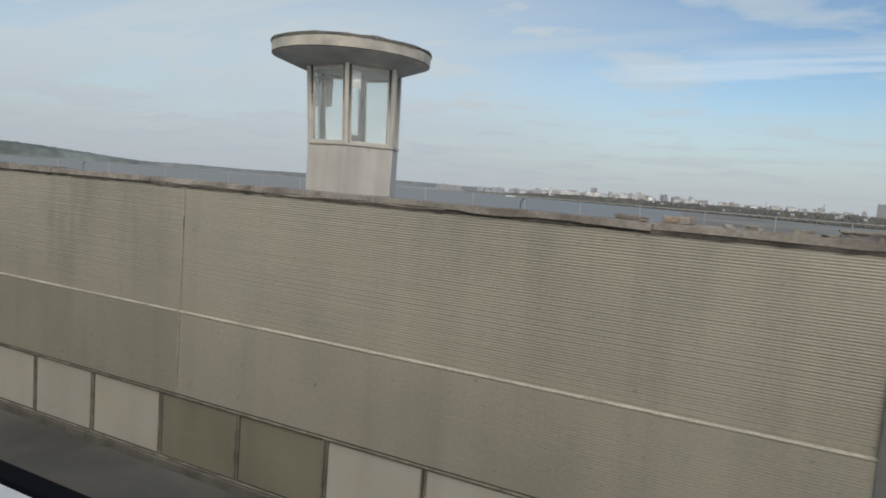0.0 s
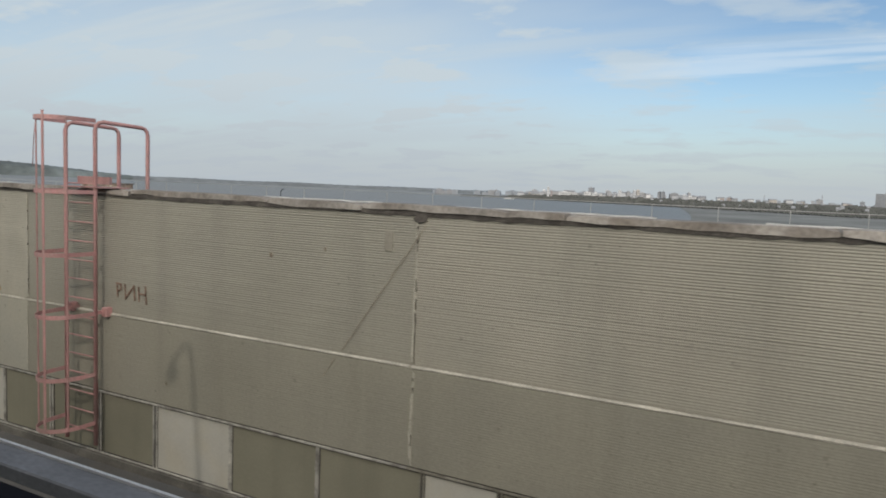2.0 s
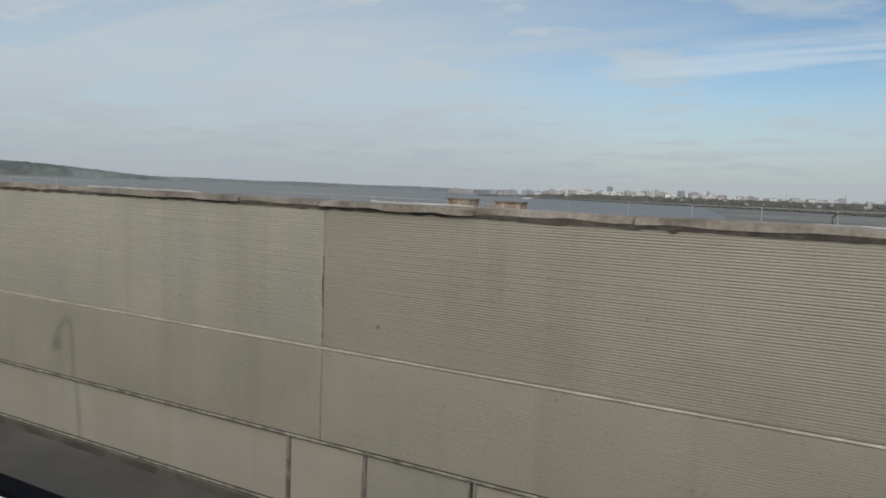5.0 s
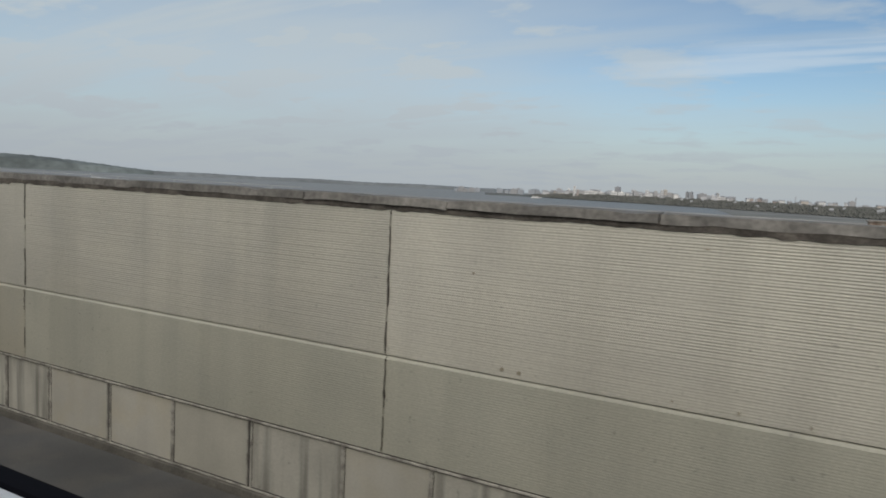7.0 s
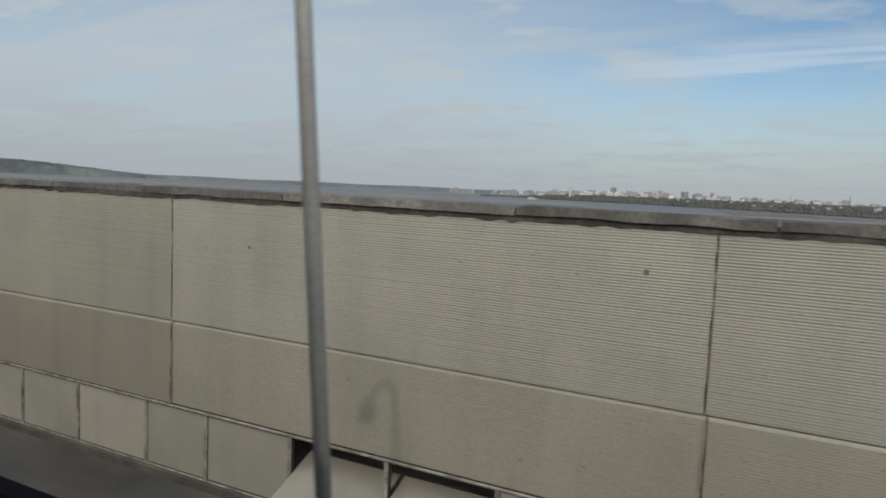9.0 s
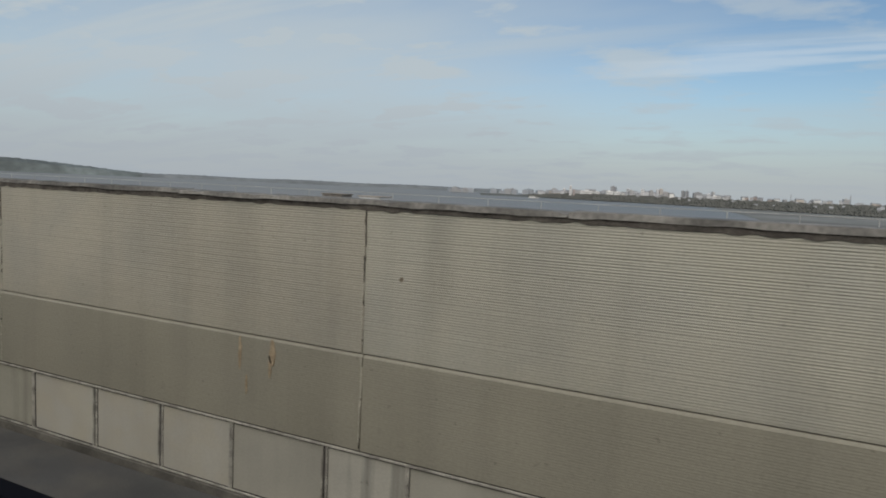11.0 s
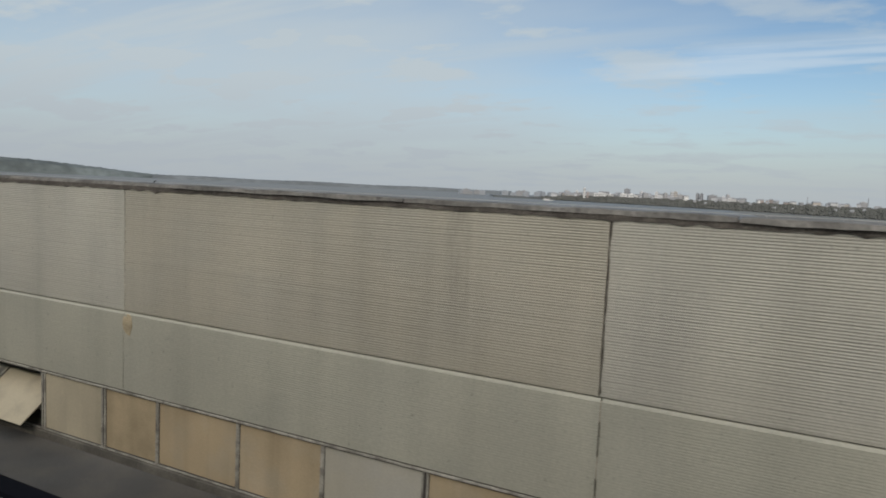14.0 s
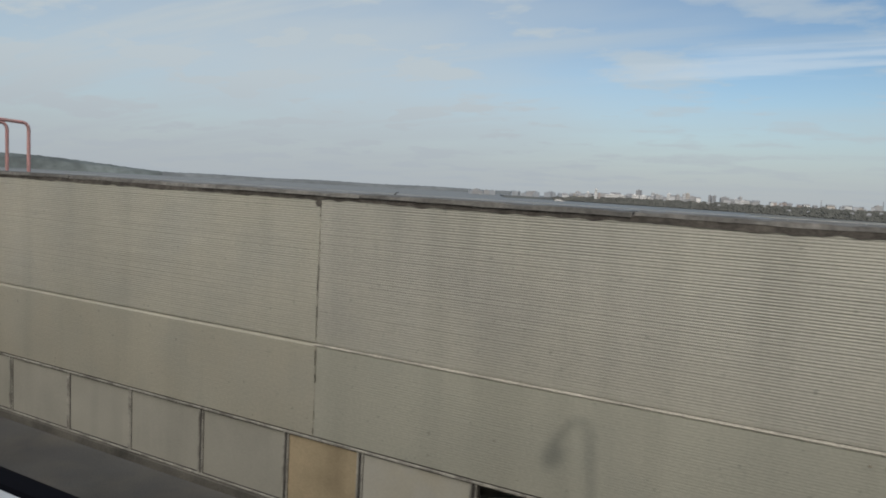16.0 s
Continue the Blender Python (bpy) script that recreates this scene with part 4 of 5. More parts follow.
# ---- watch cabin on the roof ----
def watch_cabin(x, y):
    top = empty("watch_cabin", (x, y, ZROOF))
    tagged(top, "round grey watch cabin with glazed sides and a wide disc roof", "watch cabin")
    b = ZC - ZROOF
    R, tw, N = 0.83, radians(-65), 6
    bm = bmesh.new()
    lathe(bm, ((R, 0.0), (R, b + 0.49), (R - 0.06, b + 0.52)), N, turn=tw)
    part("base_wall", bm, M_TOWER, top)
    bm = bmesh.new()
    lathe(bm, ((R + 0.02, b + 0.51), (R + 0.02, b + 0.55), (R - 0.1, b + 0.55)), N, turn=tw)
    part("sill_ring", bm, M_TFRAME, top)
    # near-black green that puts the posts' inner shade into colour
    M_POST_SHADE = surf("post_shade_green", (0.035, 0.05, 0.045), 0.6, big=0.15, bigs=3)

    def lean(bm):
        for v in bm.verts:
            v.co.x -= 0.055 * (v.co.z - b - 0.53)

    corners = [Vector((R * math.cos(tw + k * 2 * math.pi / N), R * math.sin(tw + k * 2 * math.pi / N), 0)) * 0.96 for k in range(N)]
    for k in range(N):
        c, d = corners[k], corners[(k + 1) % N]
        ang = math.degrees(math.atan2(c.y, c.x))
        bm = bmesh.new()
        box(bm, -0.03, 0.03, -0.034, 0.034, 0, 1.30, bevel=0.006)
        bmesh.ops.transform(bm, matrix=pose(c.x, c.y, b + 0.53, 0, 1.6, ang), verts=bm.verts)
        lean(bm)
        post = part("corner_post", bm, M_TFRAME, top)
        # dark strip painting the shade on the post's inner face
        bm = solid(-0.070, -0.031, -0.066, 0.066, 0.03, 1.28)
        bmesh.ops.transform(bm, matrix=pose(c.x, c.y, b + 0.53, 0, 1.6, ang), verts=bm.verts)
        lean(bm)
        part("lining", bm, M_POST_SHADE, post, "dark green strip for the shaded inner post face")
        m, wv = (c + d) / 2, (d - c)
        yaw = math.degrees(math.atan2(wv.y, wv.x))
        L = wv.length / 2 - 0.045
        bm = bmesh.new()
        box(bm, -L, L, -0.018, 0.018, 0.02, 0.065)
        box(bm, -L, L, -0.018, 0.018, 1.22, 1.30)
        box(bm, -L, -L + 0.035, -0.018, 0.018, 0.065, 1.22)
        box(bm, L - 0.035, L, -0.018, 0.018, 0.065, 1.22)
        if k % 3 == 1:
            box(bm, 0.12, 0.15, -0.016, 0.016, 0.065, 1.22)
        bmesh.ops.transform(bm, matrix=pose(m.x, m.y, b + 0.52, 0, 0, yaw), verts=bm.verts)
        lean(bm)
        fr = part("window_frame", bm, M_TFRAME, top)
        bm = solid(-L + 0.03, L - 0.03, -0.003, 0.003, 0.06, 1.23)
        bmesh.ops.transform(bm, matrix=pose(m.x, m.y, b + 0.52, 0, 0, yaw), verts=bm.verts)
        lean(bm)
        g = part("pane", bm, M_GLASS, fr, "clear glass pane")
        g.visible_shadow = False
        if k == 0:
            bm = solid(-L + 0.045, -L + 0.20, 0.022, 0.028, 0.93, 1.21)
            bmesh.ops.transform(bm, matrix=pose(m.x, m.y, b + 0.52, 0, 0, yaw), verts=bm.verts)
            lean(bm)
            part("notice_sheet", bm, M_WPAINT, fr, "blank white sheet behind the glass")
    # canopy: soffit cone, rim, shallow top
    bm = bmesh.new()
    lathe(bm, ((0.70, b + 1.80), (0.90, b + 1.82), (1.27, b + 1.955), (1.33, b + 1.99)), 40, cx=-0.167)
    part("soffit", bm, M_SOFFIT, top, smooth=False)
    bm = bmesh.new()
    lathe(bm, ((1.315, b + 1.985), (1.36, b + 1.99), (1.365, b + 2.15), (1.29, b + 2.17)), 40, cx=-0.167)
    part("rim", bm, M_RIM, top)
    bm = bmesh.new()
    lathe(bm, ((1.375, b + 2.155), (1.385, b + 2.19), (1.1, b + 2.24), (0.5, b + 2.28), (0.1, b + 2.29)), 36, cx=-0.167)
    for v in bm.verts:
        v.co.z += rnd.uniform(-0.014, 0.014)
    part("canopy_top", bm, M_FLASH, top, "ragged dark felt roof covering")
    # floodlight hung beside the corner post
    cx, cy, cz = -1.03, 0.36, b + 1.52
    bm = solid(-0.11, 0.11, -0.16, 0.16, -0.26, 0.26, bevel=0.02)
    box(bm, -0.125, -0.095, -0.17, 0.17, -0.27, 0.27, bevel=0.008)
    box(bm, 0.02, 0.08, -0.04, 0.04, -0.33, -0.27)
    bmesh.ops.transform(bm, matrix=pose(cx, cy, cz, 0, 0, -14), verts=bm.verts)
    lamp_box = part("floodlight", bm, M_RUST, top, "rusty brown floodlight housing")
    bm = bmesh.new()
    rings = []
    for k in range(6):
        a = radians(15 * k)
        rings.append([bm.verts.new((-0.12 - 0.07 * math.sin(a), 0.15 * math.cos(a) * math.cos(q), 0.245 * math.cos(a) * math.sin(q))) for q in (2 * math.pi * n / 20 for n in range(20))])
    for ra, rb in zip(rings, rings[1:]):
        for n in range(20):
            bm.faces.new((ra[n], ra[(n + 1) % 20], rb[(n + 1) % 20], rb[n]))
    bm.faces.new(rings[-1])
    bm.faces.new(rings[0][::-1])
    bmesh.ops.transform(bm, matrix=pose(cx, cy, cz, 0, 0, -14), verts=bm.verts)
    part("lens", bm, M_LENS, lamp_box, "domed whitish glass lens", True)
    bar("bracket", [(cx + 0.08, cy - 0.05, cz + 0.1), (-0.80, 0.10, cz + 0.1)], 0.018, M_BARK, top, seg=6)
    bar("cable", [(cx + 0.05, cy, cz - 0.33), (cx + 0.02, cy, cz - 0.41), (cx + 0.07, cy - 0.05, cz - 0.46), (-0.80, 0.08, cz - 0.40)], 0.008, M_RAIL, top, seg=5)
    bm = bmesh.new()
    box(bm, -0.09, 0.09, -0.08, 0.08, 0, 0.16, bevel=0.03)
    bmesh.ops.transform(bm, matrix=pose(0.30, -0.45, b + 0.53), verts=bm.verts)
    part("instrument", bm, M_BARK, top, "small dark instrument on the sill")
    return top


watch_cabin(7.70, 9.98)

# ---- roof clutter and far railing ----
def roof_box(x, y, w, d, zt, material, label, broken):
    bm = solid(-w / 2, w / 2, -d / 2, d / 2, 0, zt - ZROOF - 0.06)
    top = part("roof_vent", bm, material)
    top.location = (x, y, ZROOF)
    tagged(top, label, "roof vent", "roof vents")
    bm = solid(-w / 2 - 0.08, w / 2 + 0.08, -d / 2 - 0.08, d / 2 + 0.08, zt - ZROOF - 0.06, zt - ZROOF, bevel=0.01)
    part("cap", bm, M_COPING, top)
    if broken:
        bm = bmesh.new()
        for q in range(7):
            s = rnd.uniform(0.08, 0.2)
            box(bm, -s, s, -s, s, -s * 0.4, s * 0.4, m=pose(-w / 2 - 0.3 + rnd.uniform(-0.35, 0.3), -d / 2 + rnd.uniform(0, 0.4), zt - ZROOF - 0.45 + rnd.uniform(-0.15, 0.15), rnd.uniform(-25, 25), rnd.uniform(-25, 25), rnd.uniform(0, 90)))
        box(bm, -w / 2 - 0.7, -w / 2 + 0.02, -d / 2, d / 2, 0, zt - ZROOF - 0.5)
        part("fallen_bricks", bm, M_BRICK, top)


roof_box(-42.9, 31.0, 1.25, 1.0, ZC - 0.53, M_BRICK, "crumbling brick roof vent with a concrete cap", True)
roof_box(-45.6, 31.2, 1.35, 1.0, ZC - 0.49, M_BRICK, "brick roof vent under a thin concrete slab", False)
roof_box(-106.9, 32.0, 1.3, 1.0, ZC - 0.66, M_COPING, "low grey roof vent with a concrete cap", False)
roof_box(-104.4, 32.0, 1.4, 1.0, ZC - 0.69, M_WPAINT, "low white roof vent with a concrete cap", False)
roof_box(-155.2, 23.0, 1.0, 0.8, ZC - 0.50, M_BARK, "low dark roof vent", False)
roof_box(-153.2, 23.4, 1.0, 0.8, ZC - 0.52, M_BARK, "low dark roof vent", False)
roof_box(16.6, 20.0, 1.6, 1.0, ZC - 0.38, M_COPING, "low grey roof vent with a concrete cap", False)
for sx0 in (-29.3, 3.0, -148.1):
    t = empty("vent_pipe", (sx0, 30.9, ZROOF))
    tagged(t, "thin dark bent vent pipe on the roof", "vent pipe", "vent pipes")
    bar("pipe", [(0, 0, 0), (0, 0, 1.42), (0.08, 0, 1.50), (0.24, 0, 1.56)], 0.024, M_BARK, t, seg=6)
    bar("brace", [(0.0, 0, 1.36), (0.13, 0, 1.50)], 0.014, M_BARK, t, seg=5)

fence = empty("railing", (-80, 32.7, ZROOF))
tagged(fence, "light painted steel railing along the far roof edge", "railing", kind="structure")
post_x = [2.53 + 2.87 * (7 - i) for i in range(78)]
for xa, xb, h in ((30, PIPES[1], 1.63), (PIPES[1], -75.5, 1.27), (-75.5, -202, 1.41)):
    pm = bmesh.new()
    tube(pm, [(0, 0, 0), (0, 0, h)], 0.021, 6)
    pm = mesh_of("post", pm, M_RAIL)
    for x in post_x:
        if xb < x <= xa:
            p = new("post", pm)
            p.parent = fence
            p.location = (x + 80, 0, 0)
    bar("top_rail", [(xb + 80, 0, h), (xa + 80, 0, h)], 0.018, M_RAIL, fence, seg=6)
# pale strips lying on the parapet
for sx0, sl in ((-9.6, 5.0), (-3.6, 2.2), (-17.2, 2.6), (-22.85, 0.35), (-22.07, 0.3), (-21.58, 0.5), (-30.4, 0.8), (-35.2, 1.4), (-40.5, 2.4), (-46.9, 0.7), (-58.6, 0.8)):
    bm = bmesh.new()
    n = max(4, int(sl / 0.2))
    rows = []
    for i in range(n + 1):
        xx, y0 = sx0 + sl * i / n, WY + 0.185 + rnd.uniform(-0.03, 0.03)
        zz = ZC - (0.193 if sx0 > PIPES[1] else 0.151) + rnd.uniform(-0.006, 0.006)
        rows.append([bm.verts.new(v) for v in ((xx, y0, zz - 0.016), (xx, y0, zz), (xx, WY + 0.24, zz), (xx, WY + 0.24, zz - 0.016))])
    for ra, rb in zip(rows, rows[1:]):
        for k in range(4):
            bm.faces.new((ra[k], ra[(k + 1) % 4], rb[(k + 1) % 4], rb[k]))
    bm.faces.new(rows[0])
    bm.faces.new(rows[-1][::-1])
    tagged(part("roofing_strip", bm, M_PATCH), "pale torn roofing strip lying on the coping", "roofing strip", "roofing strips")

# broken concrete left lying on the coping by the first joint
for i in range(11):
    fx = rnd.uniform(12.4, 15.4)
    w_, d_, h_ = rnd.uniform(0.06, 0.26), rnd.uniform(0.05, 0.12), rnd.uniform(0.025, 0.075)
    bm = solid(-w_ / 2, w_ / 2, -d_ / 2, d_ / 2, 0, h_, bevel=0.008)
    for v in bm.verts:
        v.co += Vector((rnd.uniform(-0.02, 0.02), rnd.uniform(-0.015, 0.015), rnd.uniform(-0.006, 0.006) if v.co.z > 0.02 else 0))
    ob = part("concrete_fragment", bm, rnd.choice((M_COPING, M_SLAB, M_BRICK, M_COPING)))
    ob.location = (fx, WY + rnd.uniform(0.04, 0.16), ZC - 0.212)
    ob.rotation_euler = (0, 0, rnd.uniform(0, 3.1))
    tagged(ob, "loose broken concrete fragment lying on the coping", "rubble", "coping rubble")

# ---- lamp posts beside the track, coach window sill ----
def lamp_post(x):
    """A leaning tube on a flanged foot, whose crooked head with the lantern reaches over the track."""
    top = empty("lamp_post", (x, 1.99, 0.0))
    tagged(top, "thin grey steel lamp post on a flanged foot", "lamp post", "track lamp posts")
    zt = ZC + 1.05
    crook = [(-0.20 - 0.02 * k, -0.27 + 0.27 * math.cos(radians(20 * k)), zt + 0.22 * math.sin(radians(20 * k))) for k in range(8)]
    bar("shaft", [(0, 0, ZC - 1.30)] + crook, 0.031, M_POLE, top, seg=12)
    cx, cy, cz = crook[-1]
    bm = bmesh.new()
    lathe(bm, ((0.045, 0.10), (0.06, 0.02), (0.115, -0.06), (0.12, -0.09), (0.10, -0.095)), 14)
    bmesh.ops.translate(bm, vec=(cx, cy, cz - 0.06), verts=bm.verts)
    hood = part("lantern_hood", bm, M_POLE, top)
    bm = bmesh.new()
    lathe(bm, ((0.09, -0.097), (0.085, -0.15), (0.05, -0.19), (0.015, -0.20)), 14)
    bmesh.ops.translate(bm, vec=(cx, cy, cz - 0.06), verts=bm.verts)
    part("lantern_glass", bm, M_LENS, hood, "whitish glass bowl", True)
    part("foot_plate", solid(-0.085, 0.085, -0.085, 0.085, ZC - 1.33, ZC - 1.30, bevel=0.006), M_POLE, top)
    part("pedestal", solid(-0.07, 0.07, -0.07, 0.07, 0.0, ZC - 1.33, bevel=0.01), M_BARK, top, "dark square steel pedestal")
    return top


for x in (21.9, -8.11, -38.1, -68.06, -98.30, -128.24):
    lamp_post(x)
for x in (-8.0, -67.95, -98.19):
    t = empty("cable_tray", (x, 1.99, 0.0))
    tagged(t, "short grey steel cable tray beside the lamp post", "cable tray", "cable trays")
    bm = solid(0.0, 4.2, -0.10, 0.06, ZC - 1.46, ZC - 1.385, bevel=0.008)
    part("tray", bm, M_TRAY, t)
    part("lip", solid(0.0, 4.2, 0.05, 0.066, ZC - 1.386, ZC - 1.372), M_GALV, t)
    for q in (0.4, 3.7):
        part("bracket", solid(q - 0.03, q + 0.03, -0.05, 0.03, 0, ZC - 1.47), M_BARK, t)

# stands in for the coach window's black and white sill, as fixed beams
guard = empty("guard_beam", (-60, 1.5, 0.0))
tagged(guard, "black coach window sill with a white lower plate, built as a long fixed beam", "guard beam", kind="structure")
part("beam", solid(-130, 120, -0.06, 0.05, ZC - 1.34, ZC - 1.2, bevel=0.012), M_BLACK, guard)
part("lower_plate", solid(-130, 120, -0.22, -0.10, ZC - 1.30, ZC - 1.175, bevel=0.008), M_WPAINT, guard)
# props added so that the sill beam doesn't float
for i in range(64):
    part("stanchion", solid(-128 + 3.9 * i, -127.9 + 3.9 * i, -0.12, -0.02, 0, ZC - 1.30), M_BARK, guard)

# ---- far shore ----
OX = -57.6


def polar(az, r, z):
    a = radians(az)
    return Vector((OX - r * math.sin(a), r * math.cos(a), z))


def ridge(name, az0, az1, r, depth, height, material, label, cat, step=0.12, rough=2.0, zbase=-20.0):
    """A long bank of land: foot, crest, back, with an uneven crest."""
    bm = bmesh.new()
    n = int(abs(az1 - az0) / step)
    rows = []
    for i in range(n + 1):
        az = az0 + (az1 - az0) * i / n
        h = height(az) + rough * (noise.noise((az * 3.1, r * 0.01, 0.0)) + 0.6 * noise.noise((az * 13.0, 4.0, r * 0.01)))
        rows.append([bm.verts.new(polar(az, r, zbase)), bm.verts.new(polar(az, r + depth * 0.15, zbase + h * 0.7)),
                     bm.verts.new(polar(az, r + depth * 0.5, zbase + h)), bm.verts.new(polar(az, r + depth, zbase))])
    for a, b in zip(rows, rows[1:]):
        for k in range(3):
            bm.faces.new((a[k], b[k], b[k + 1], a[k + 1]))
    return tagged(part(name, bm, material), label, cat, kind="structure")


def hill_h(az):
    t = max(0.0, min(1.0, (az - 49.5) / 11))
    return 22 + 58 * (t * t * (3 - 2 * t)) ** 0.8


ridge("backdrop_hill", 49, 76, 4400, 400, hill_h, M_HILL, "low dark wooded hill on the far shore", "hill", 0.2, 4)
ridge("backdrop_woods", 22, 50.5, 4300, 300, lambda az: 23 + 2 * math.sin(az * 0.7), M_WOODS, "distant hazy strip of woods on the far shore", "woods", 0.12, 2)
def bank_h(az):
    t = max(0.0, min(1.0, (21.0 - az) / 5))
    return 5 + 17 * t + 2 * noise.noise((az * 0.6, 7.0, 0))


def shore_r(az):
    """Distance of the waterline, which draws nearer towards the dam."""
    return 2400 - 32 * max(0.0, min(24.0, 18.9 - az))


def land(az, r):
    """Height of the city shore over the lake: a slope behind the waterline, a flat crest, then down again."""
    foot = shore_r(az)
    u = (r - foot) / (3300 - foot)
    return bank_h(az) * (0.0 if u < 0 else 0.7 * u / 0.15 if u < 0.15 else 0.7 + 0.3 * (u - 0.15) / 0.35 if u < 0.5 else 2 - 2 * u)


bm = bmesh.new()
rows = []
for i in range(271):
    az = 24 - 0.2 * i
    foot = shore_r(az)
    rows.append([bm.verts.new(polar(az, rr, -20 + land(az, rr) + (0.6 * noise.noise((az * 3.1, rr * 0.01, 0.0)) if k else -0.5)))
                 for k, rr in enumerate(foot + (3300 - foot) * u for u in (0, 0.06, 0.15, 0.3, 0.5, 1.0))])
for ra, rb in zip(rows, rows[1:]):
    for k in range(5):
        bm.faces.new((ra[k], rb[k], rb[k + 1], ra[k + 1]))
tagged(part("backdrop_bank", bm, M_BANK), "low distant wooded shore of the city", "shore", kind="structure")
# reedy shallows that spread out before the shore beside the dam
bm = bmesh.new()
rows = []
for i in range(181):
    az = 6.0 - 0.2 * i
    t = min(1.0, (6.0 - az) / 5.0)
    far = shore_r(az) + 30
    near = far - (far - 420) * t ** 0.7 + 40 * noise.noise((az * 1.3, 2.0, 0.0)) * t
    rows.append([bm.verts.new(polar(az, rr, -19.6)) for rr in (near, near + (far - near) * 0.5, far)])
for ra, rb in zip(rows, rows[1:]):
    for k in range(2):
        bm.faces.new((ra[k], rb[k], rb[k + 1], ra[k + 1]))
tagged(part("backdrop_flats", bm, M_REEDS), "grey-green reedy shallows before the far shore", "shore", kind="structure")


# ---- city on the far shore ----
def building(az, r, w, d, h, material, kind=0):
    p = polar(az, r, -20 + land(az, r) - 1.0)
    bm = bmesh.new()
    box(bm, -w / 2, w / 2, -d / 2, d / 2, 0, h)
    ob = empty("building", p)
    ob.rotation_euler = (0, 0, radians(az + rnd.uniform(-20, 20)))
    tagged(ob, ("low pale building on the far shore", "tall distant apartment block on the far shore", "plain white hall on the far shore")[kind],
           "building", "far city")
    part("wall", bm, material, ob)
    bm = bmesh.new()
    if kind == 0 and w < 40:
        vs = [bm.verts.new(c) for c in ((-w / 2 - 1, -d / 2 - 1, h), (w / 2 + 1, -d / 2 - 1, h), (w / 2 + 1, d / 2 + 1, h), (-w / 2 - 1, d / 2 + 1, h), (-w / 2, 0, h + 4), (w / 2, 0, h + 4))]
        for f in ((0, 1, 5, 4), (2, 3, 4, 5), (1, 2, 5), (3, 0, 4), (3, 2, 1, 0)):
            bm.faces.new([vs[q] for q in f])
    else:
        box(bm, -w / 2 - 0.5, w / 2 + 0.5, -d / 2 - 0.5, d / 2 + 0.5, h, h + 1.5)
        box(bm, -w * 0.2, w * 0.1, -d * 0.2, d * 0.2, h + 1.5, h + 4.5)
    part("roof", bm, CITY[4] if kind == 0 else material, ob)
    if kind:
        n = max(2, int(h / 6))
        for q in range(n):
            part("window_strip", solid(-w * 0.46, w * 0.46, -d / 2 - 0.4, -d / 2 - 0.05, 2.5 + q * h / n, 4.5 + q * h / n), CITY[4], ob)
    return ob


def az_of(px):
    return 27.33 - math.degrees(math.atan((px - 784) / 1207.3))


# main blocks, from the bay's head round to the near shore: bearing, width, height, colour
for px, w, h, c, k in ((1012, 8, 36, 1, 1), (1018, 7, 22, 5, 1)):
    building(az_of(px), 2425, w, 10, h, CITY[c], k)
for px, w, h, c, k in ((1048, 36, 18, 0, 0), (1024, 36, 15, 0, 0),
                       (1088, 18, 32, 4, 1), (1120, 13, 20, 0, 1), (1140, 10, 24, 1, 1), (1146, 22, 17, 3, 0), (1155, 12, 22, 0, 1), (1166, 11, 27, 3, 1),
                       (1172, 11, 29, 2, 1), (1180, 18, 20, 0, 1), (1190, 16, 16, 1, 0), (1211, 7, 24, 4, 1), (1218, 7, 24, 4, 1), (1250, 54, 13, 3, 0), (1268, 36, 11, 1, 2)):
    building(az_of(px), 2560, w, 16, h, CITY[c], k)
for px, w, h in ((1042, 46, 14), (1059, 18, 11), (1081, 24, 15), (1096, 22, 15)):
    building(az_of(px), 2520, w, 14, h, CITY[1], 2)
# far clusters at the head of the bay, their haze painted in the wall colour
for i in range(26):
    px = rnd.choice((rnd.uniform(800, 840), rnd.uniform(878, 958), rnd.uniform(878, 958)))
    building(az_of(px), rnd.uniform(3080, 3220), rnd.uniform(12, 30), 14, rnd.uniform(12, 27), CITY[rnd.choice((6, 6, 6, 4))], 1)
building(-7.9, 2420, 66, 50, 42, CITY[4], 1)
for i in range(150):
    px = 960 + 740 * rnd.random() ** 1.4
    tall = rnd.random() < 0.12
    building(az_of(px), rnd.uniform(2540, 2760), rnd.uniform(9, 24), rnd.uniform(10, 18), rnd.uniform(7, 15) + (10 if tall else 0),
             CITY[rnd.choice((0, 1, 3, 3, 5, 0, 2, 4))], 1 if tall else 0)
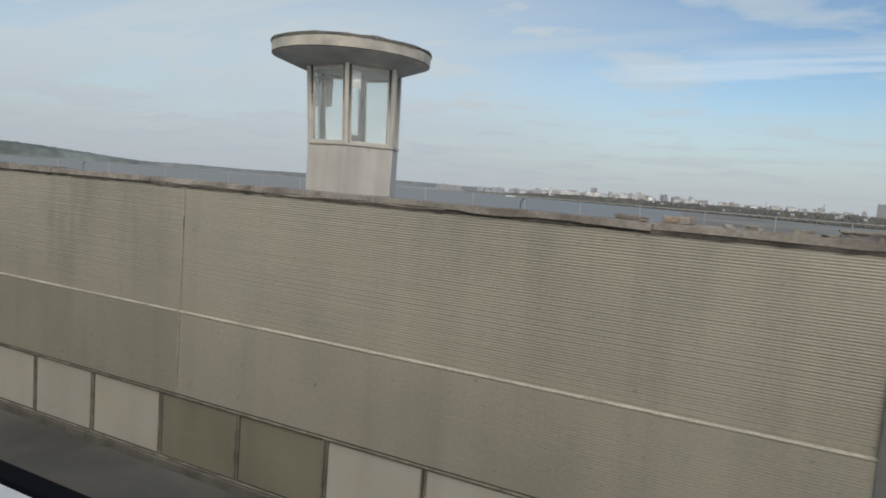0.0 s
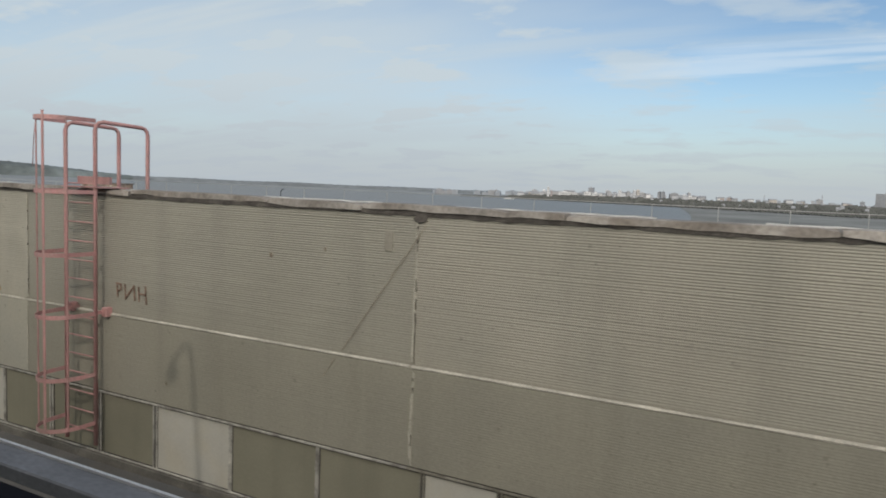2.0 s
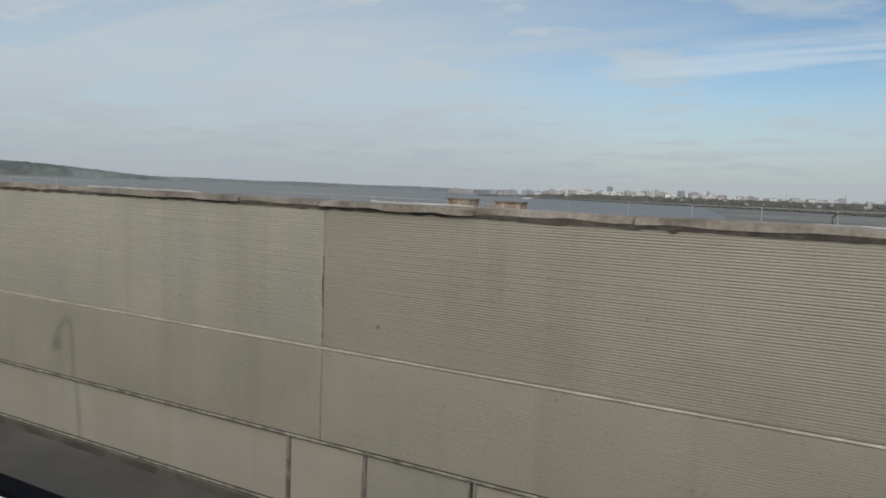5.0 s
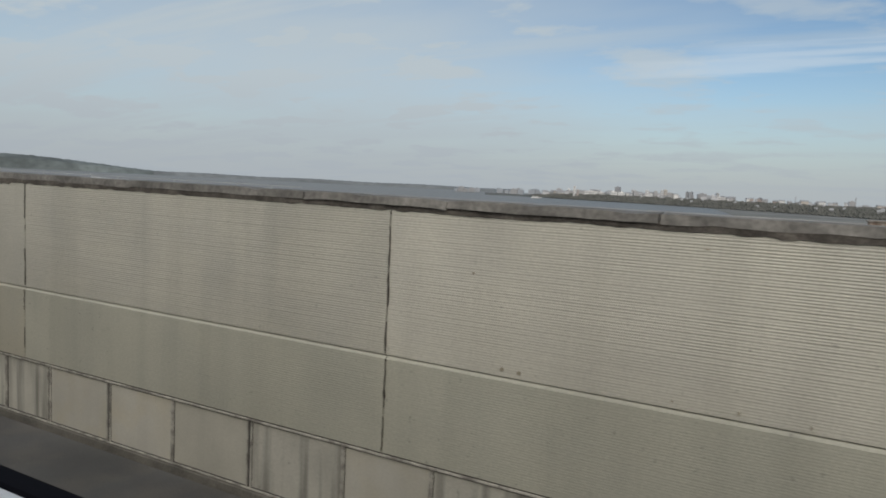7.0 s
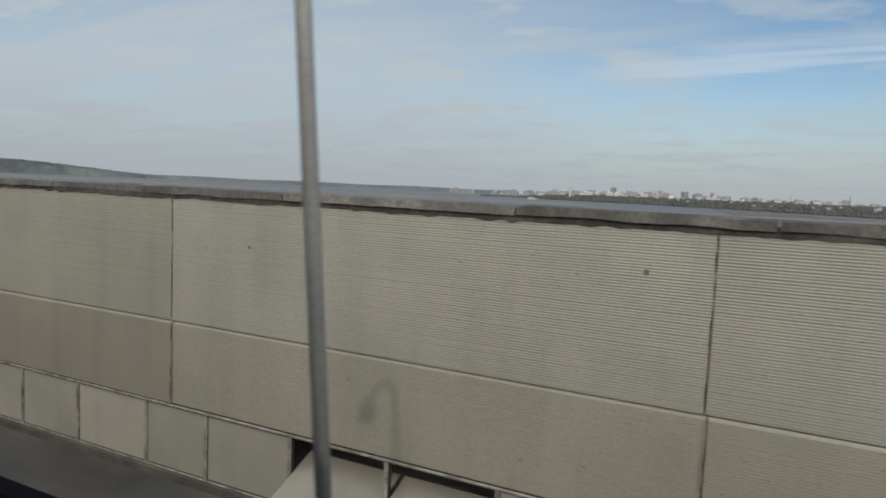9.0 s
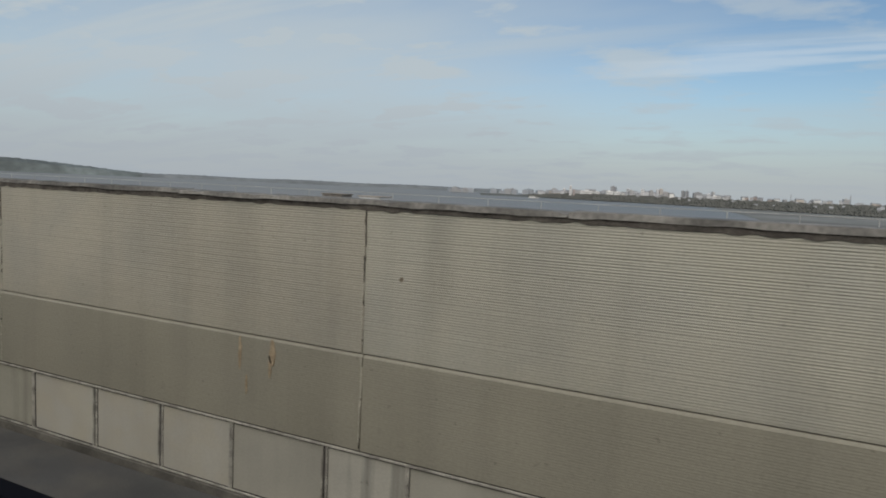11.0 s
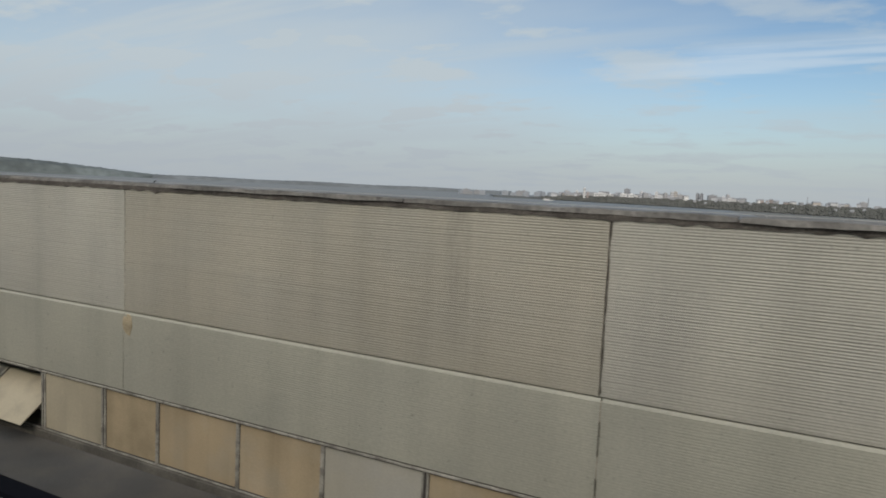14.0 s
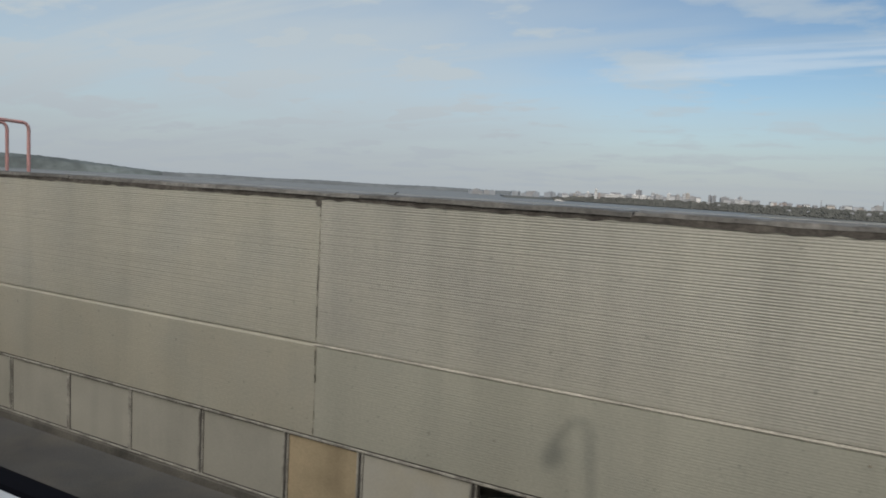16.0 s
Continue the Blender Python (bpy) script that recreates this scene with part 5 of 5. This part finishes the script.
# small houses among the trees of the slope
for i in range(34):
    az = az_of(rnd.uniform(1090, 1700))
    building(az, shore_r(az) + rnd.uniform(120, 620), rnd.uniform(4, 8), 6, rnd.uniform(3.5, 6), CITY[rnd.choice((1, 3, 4, 5, 4, 0))], 0)
for px, h in ((1402, 34), (1508, 40), (1340, 20)):
    p = polar(az_of(px), 2560, -5.0)
    t = empty("mast", p)
    tagged(t, "thin dark lattice mast on the far shore", "mast", "far masts")
    for s in ((-2, -2), (2, -2), (2, 2), (-2, 2)):
        bar("leg", [(s[0], s[1], 0), (s[0] * 0.2, s[1] * 0.2, h)], 0.45, CITY[4], t, seg=4)
    for q in range(1, 6):
        f = 2 * (1 - 0.8 * q / 6)
        part("cross_brace", solid(-f, f, -f, f, h * q / 6 - 0.3, h * q / 6 + 0.3), CITY[4], t)

# trees along the shore: one uneven mass
bm = bmesh.new()
for i in range(9000):
    az = rnd.uniform(-14, 20.0)
    r = shore_r(az) + 4 + (180 + 0.7 * (2400 - shore_r(az))) * rnd.random() ** 1.3
    s = rnd.uniform(2.2, 5.2) * (0.8 + 0.6 * noise.noise((az * 2.0, 1.0, 0)))
    p = polar(az, r, -20.5 + land(az, r) + s * 0.6)
    vs = [bm.verts.new(p + Vector((s * rnd.uniform(0.7, 1.3) * x, s * y, s * rnd.uniform(0.7, 1.2) * z))) for x, y, z in
          ((1, 0, 0), (0, 1, 0), (-1, 0, 0), (0, -1, 0), (0.3, 0.2, 1), (0.1, 0, -1), (-0.5, -0.3, 0.7))]
    for f in ((0, 1, 4), (1, 2, 4), (2, 3, 6), (3, 0, 4), (3, 4, 6), (2, 6, 4), (1, 0, 5), (2, 1, 5), (3, 2, 5), (0, 3, 5)):
        bm.faces.new([vs[q] for q in f])
tagged(part("shore_trees", bm, M_TREES), "dark belt of trees along the city shore", "trees", kind="stuff")

boat = empty("passenger_boat", polar(az_of(945), 2150, -20))
boat.rotation_euler = (0, 0, radians(25))
tagged(boat, "small white passenger boat on the lake", "boat")
bm = bmesh.new()
hull = [bm.verts.new(v) for v in ((-15, -3, 2.6), (13, -3, 2.6), (19, 0, 3.4), (13, 3, 2.6), (-15, 3, 2.6), (-14, -2, -0.5), (12, -2, -0.5), (16, 0, -0.5), (12, 2, -0.5), (-14, 2, -0.5))]
bm.faces.new(hull[:5])
for i in range(5):
    bm.faces.new((hull[i], hull[(i + 1) % 5], hull[5 + (i + 1) % 5], hull[5 + i]))
part("hull", bm, CITY[1], boat)
part("cabin", solid(-11, 8, -2.4, 2.4, 2.6, 5.6, bevel=0.3), CITY[1], boat)
part("window_strip", solid(-10, 7, -2.48, 2.48, 3.6, 4.5), CITY[4], boat)
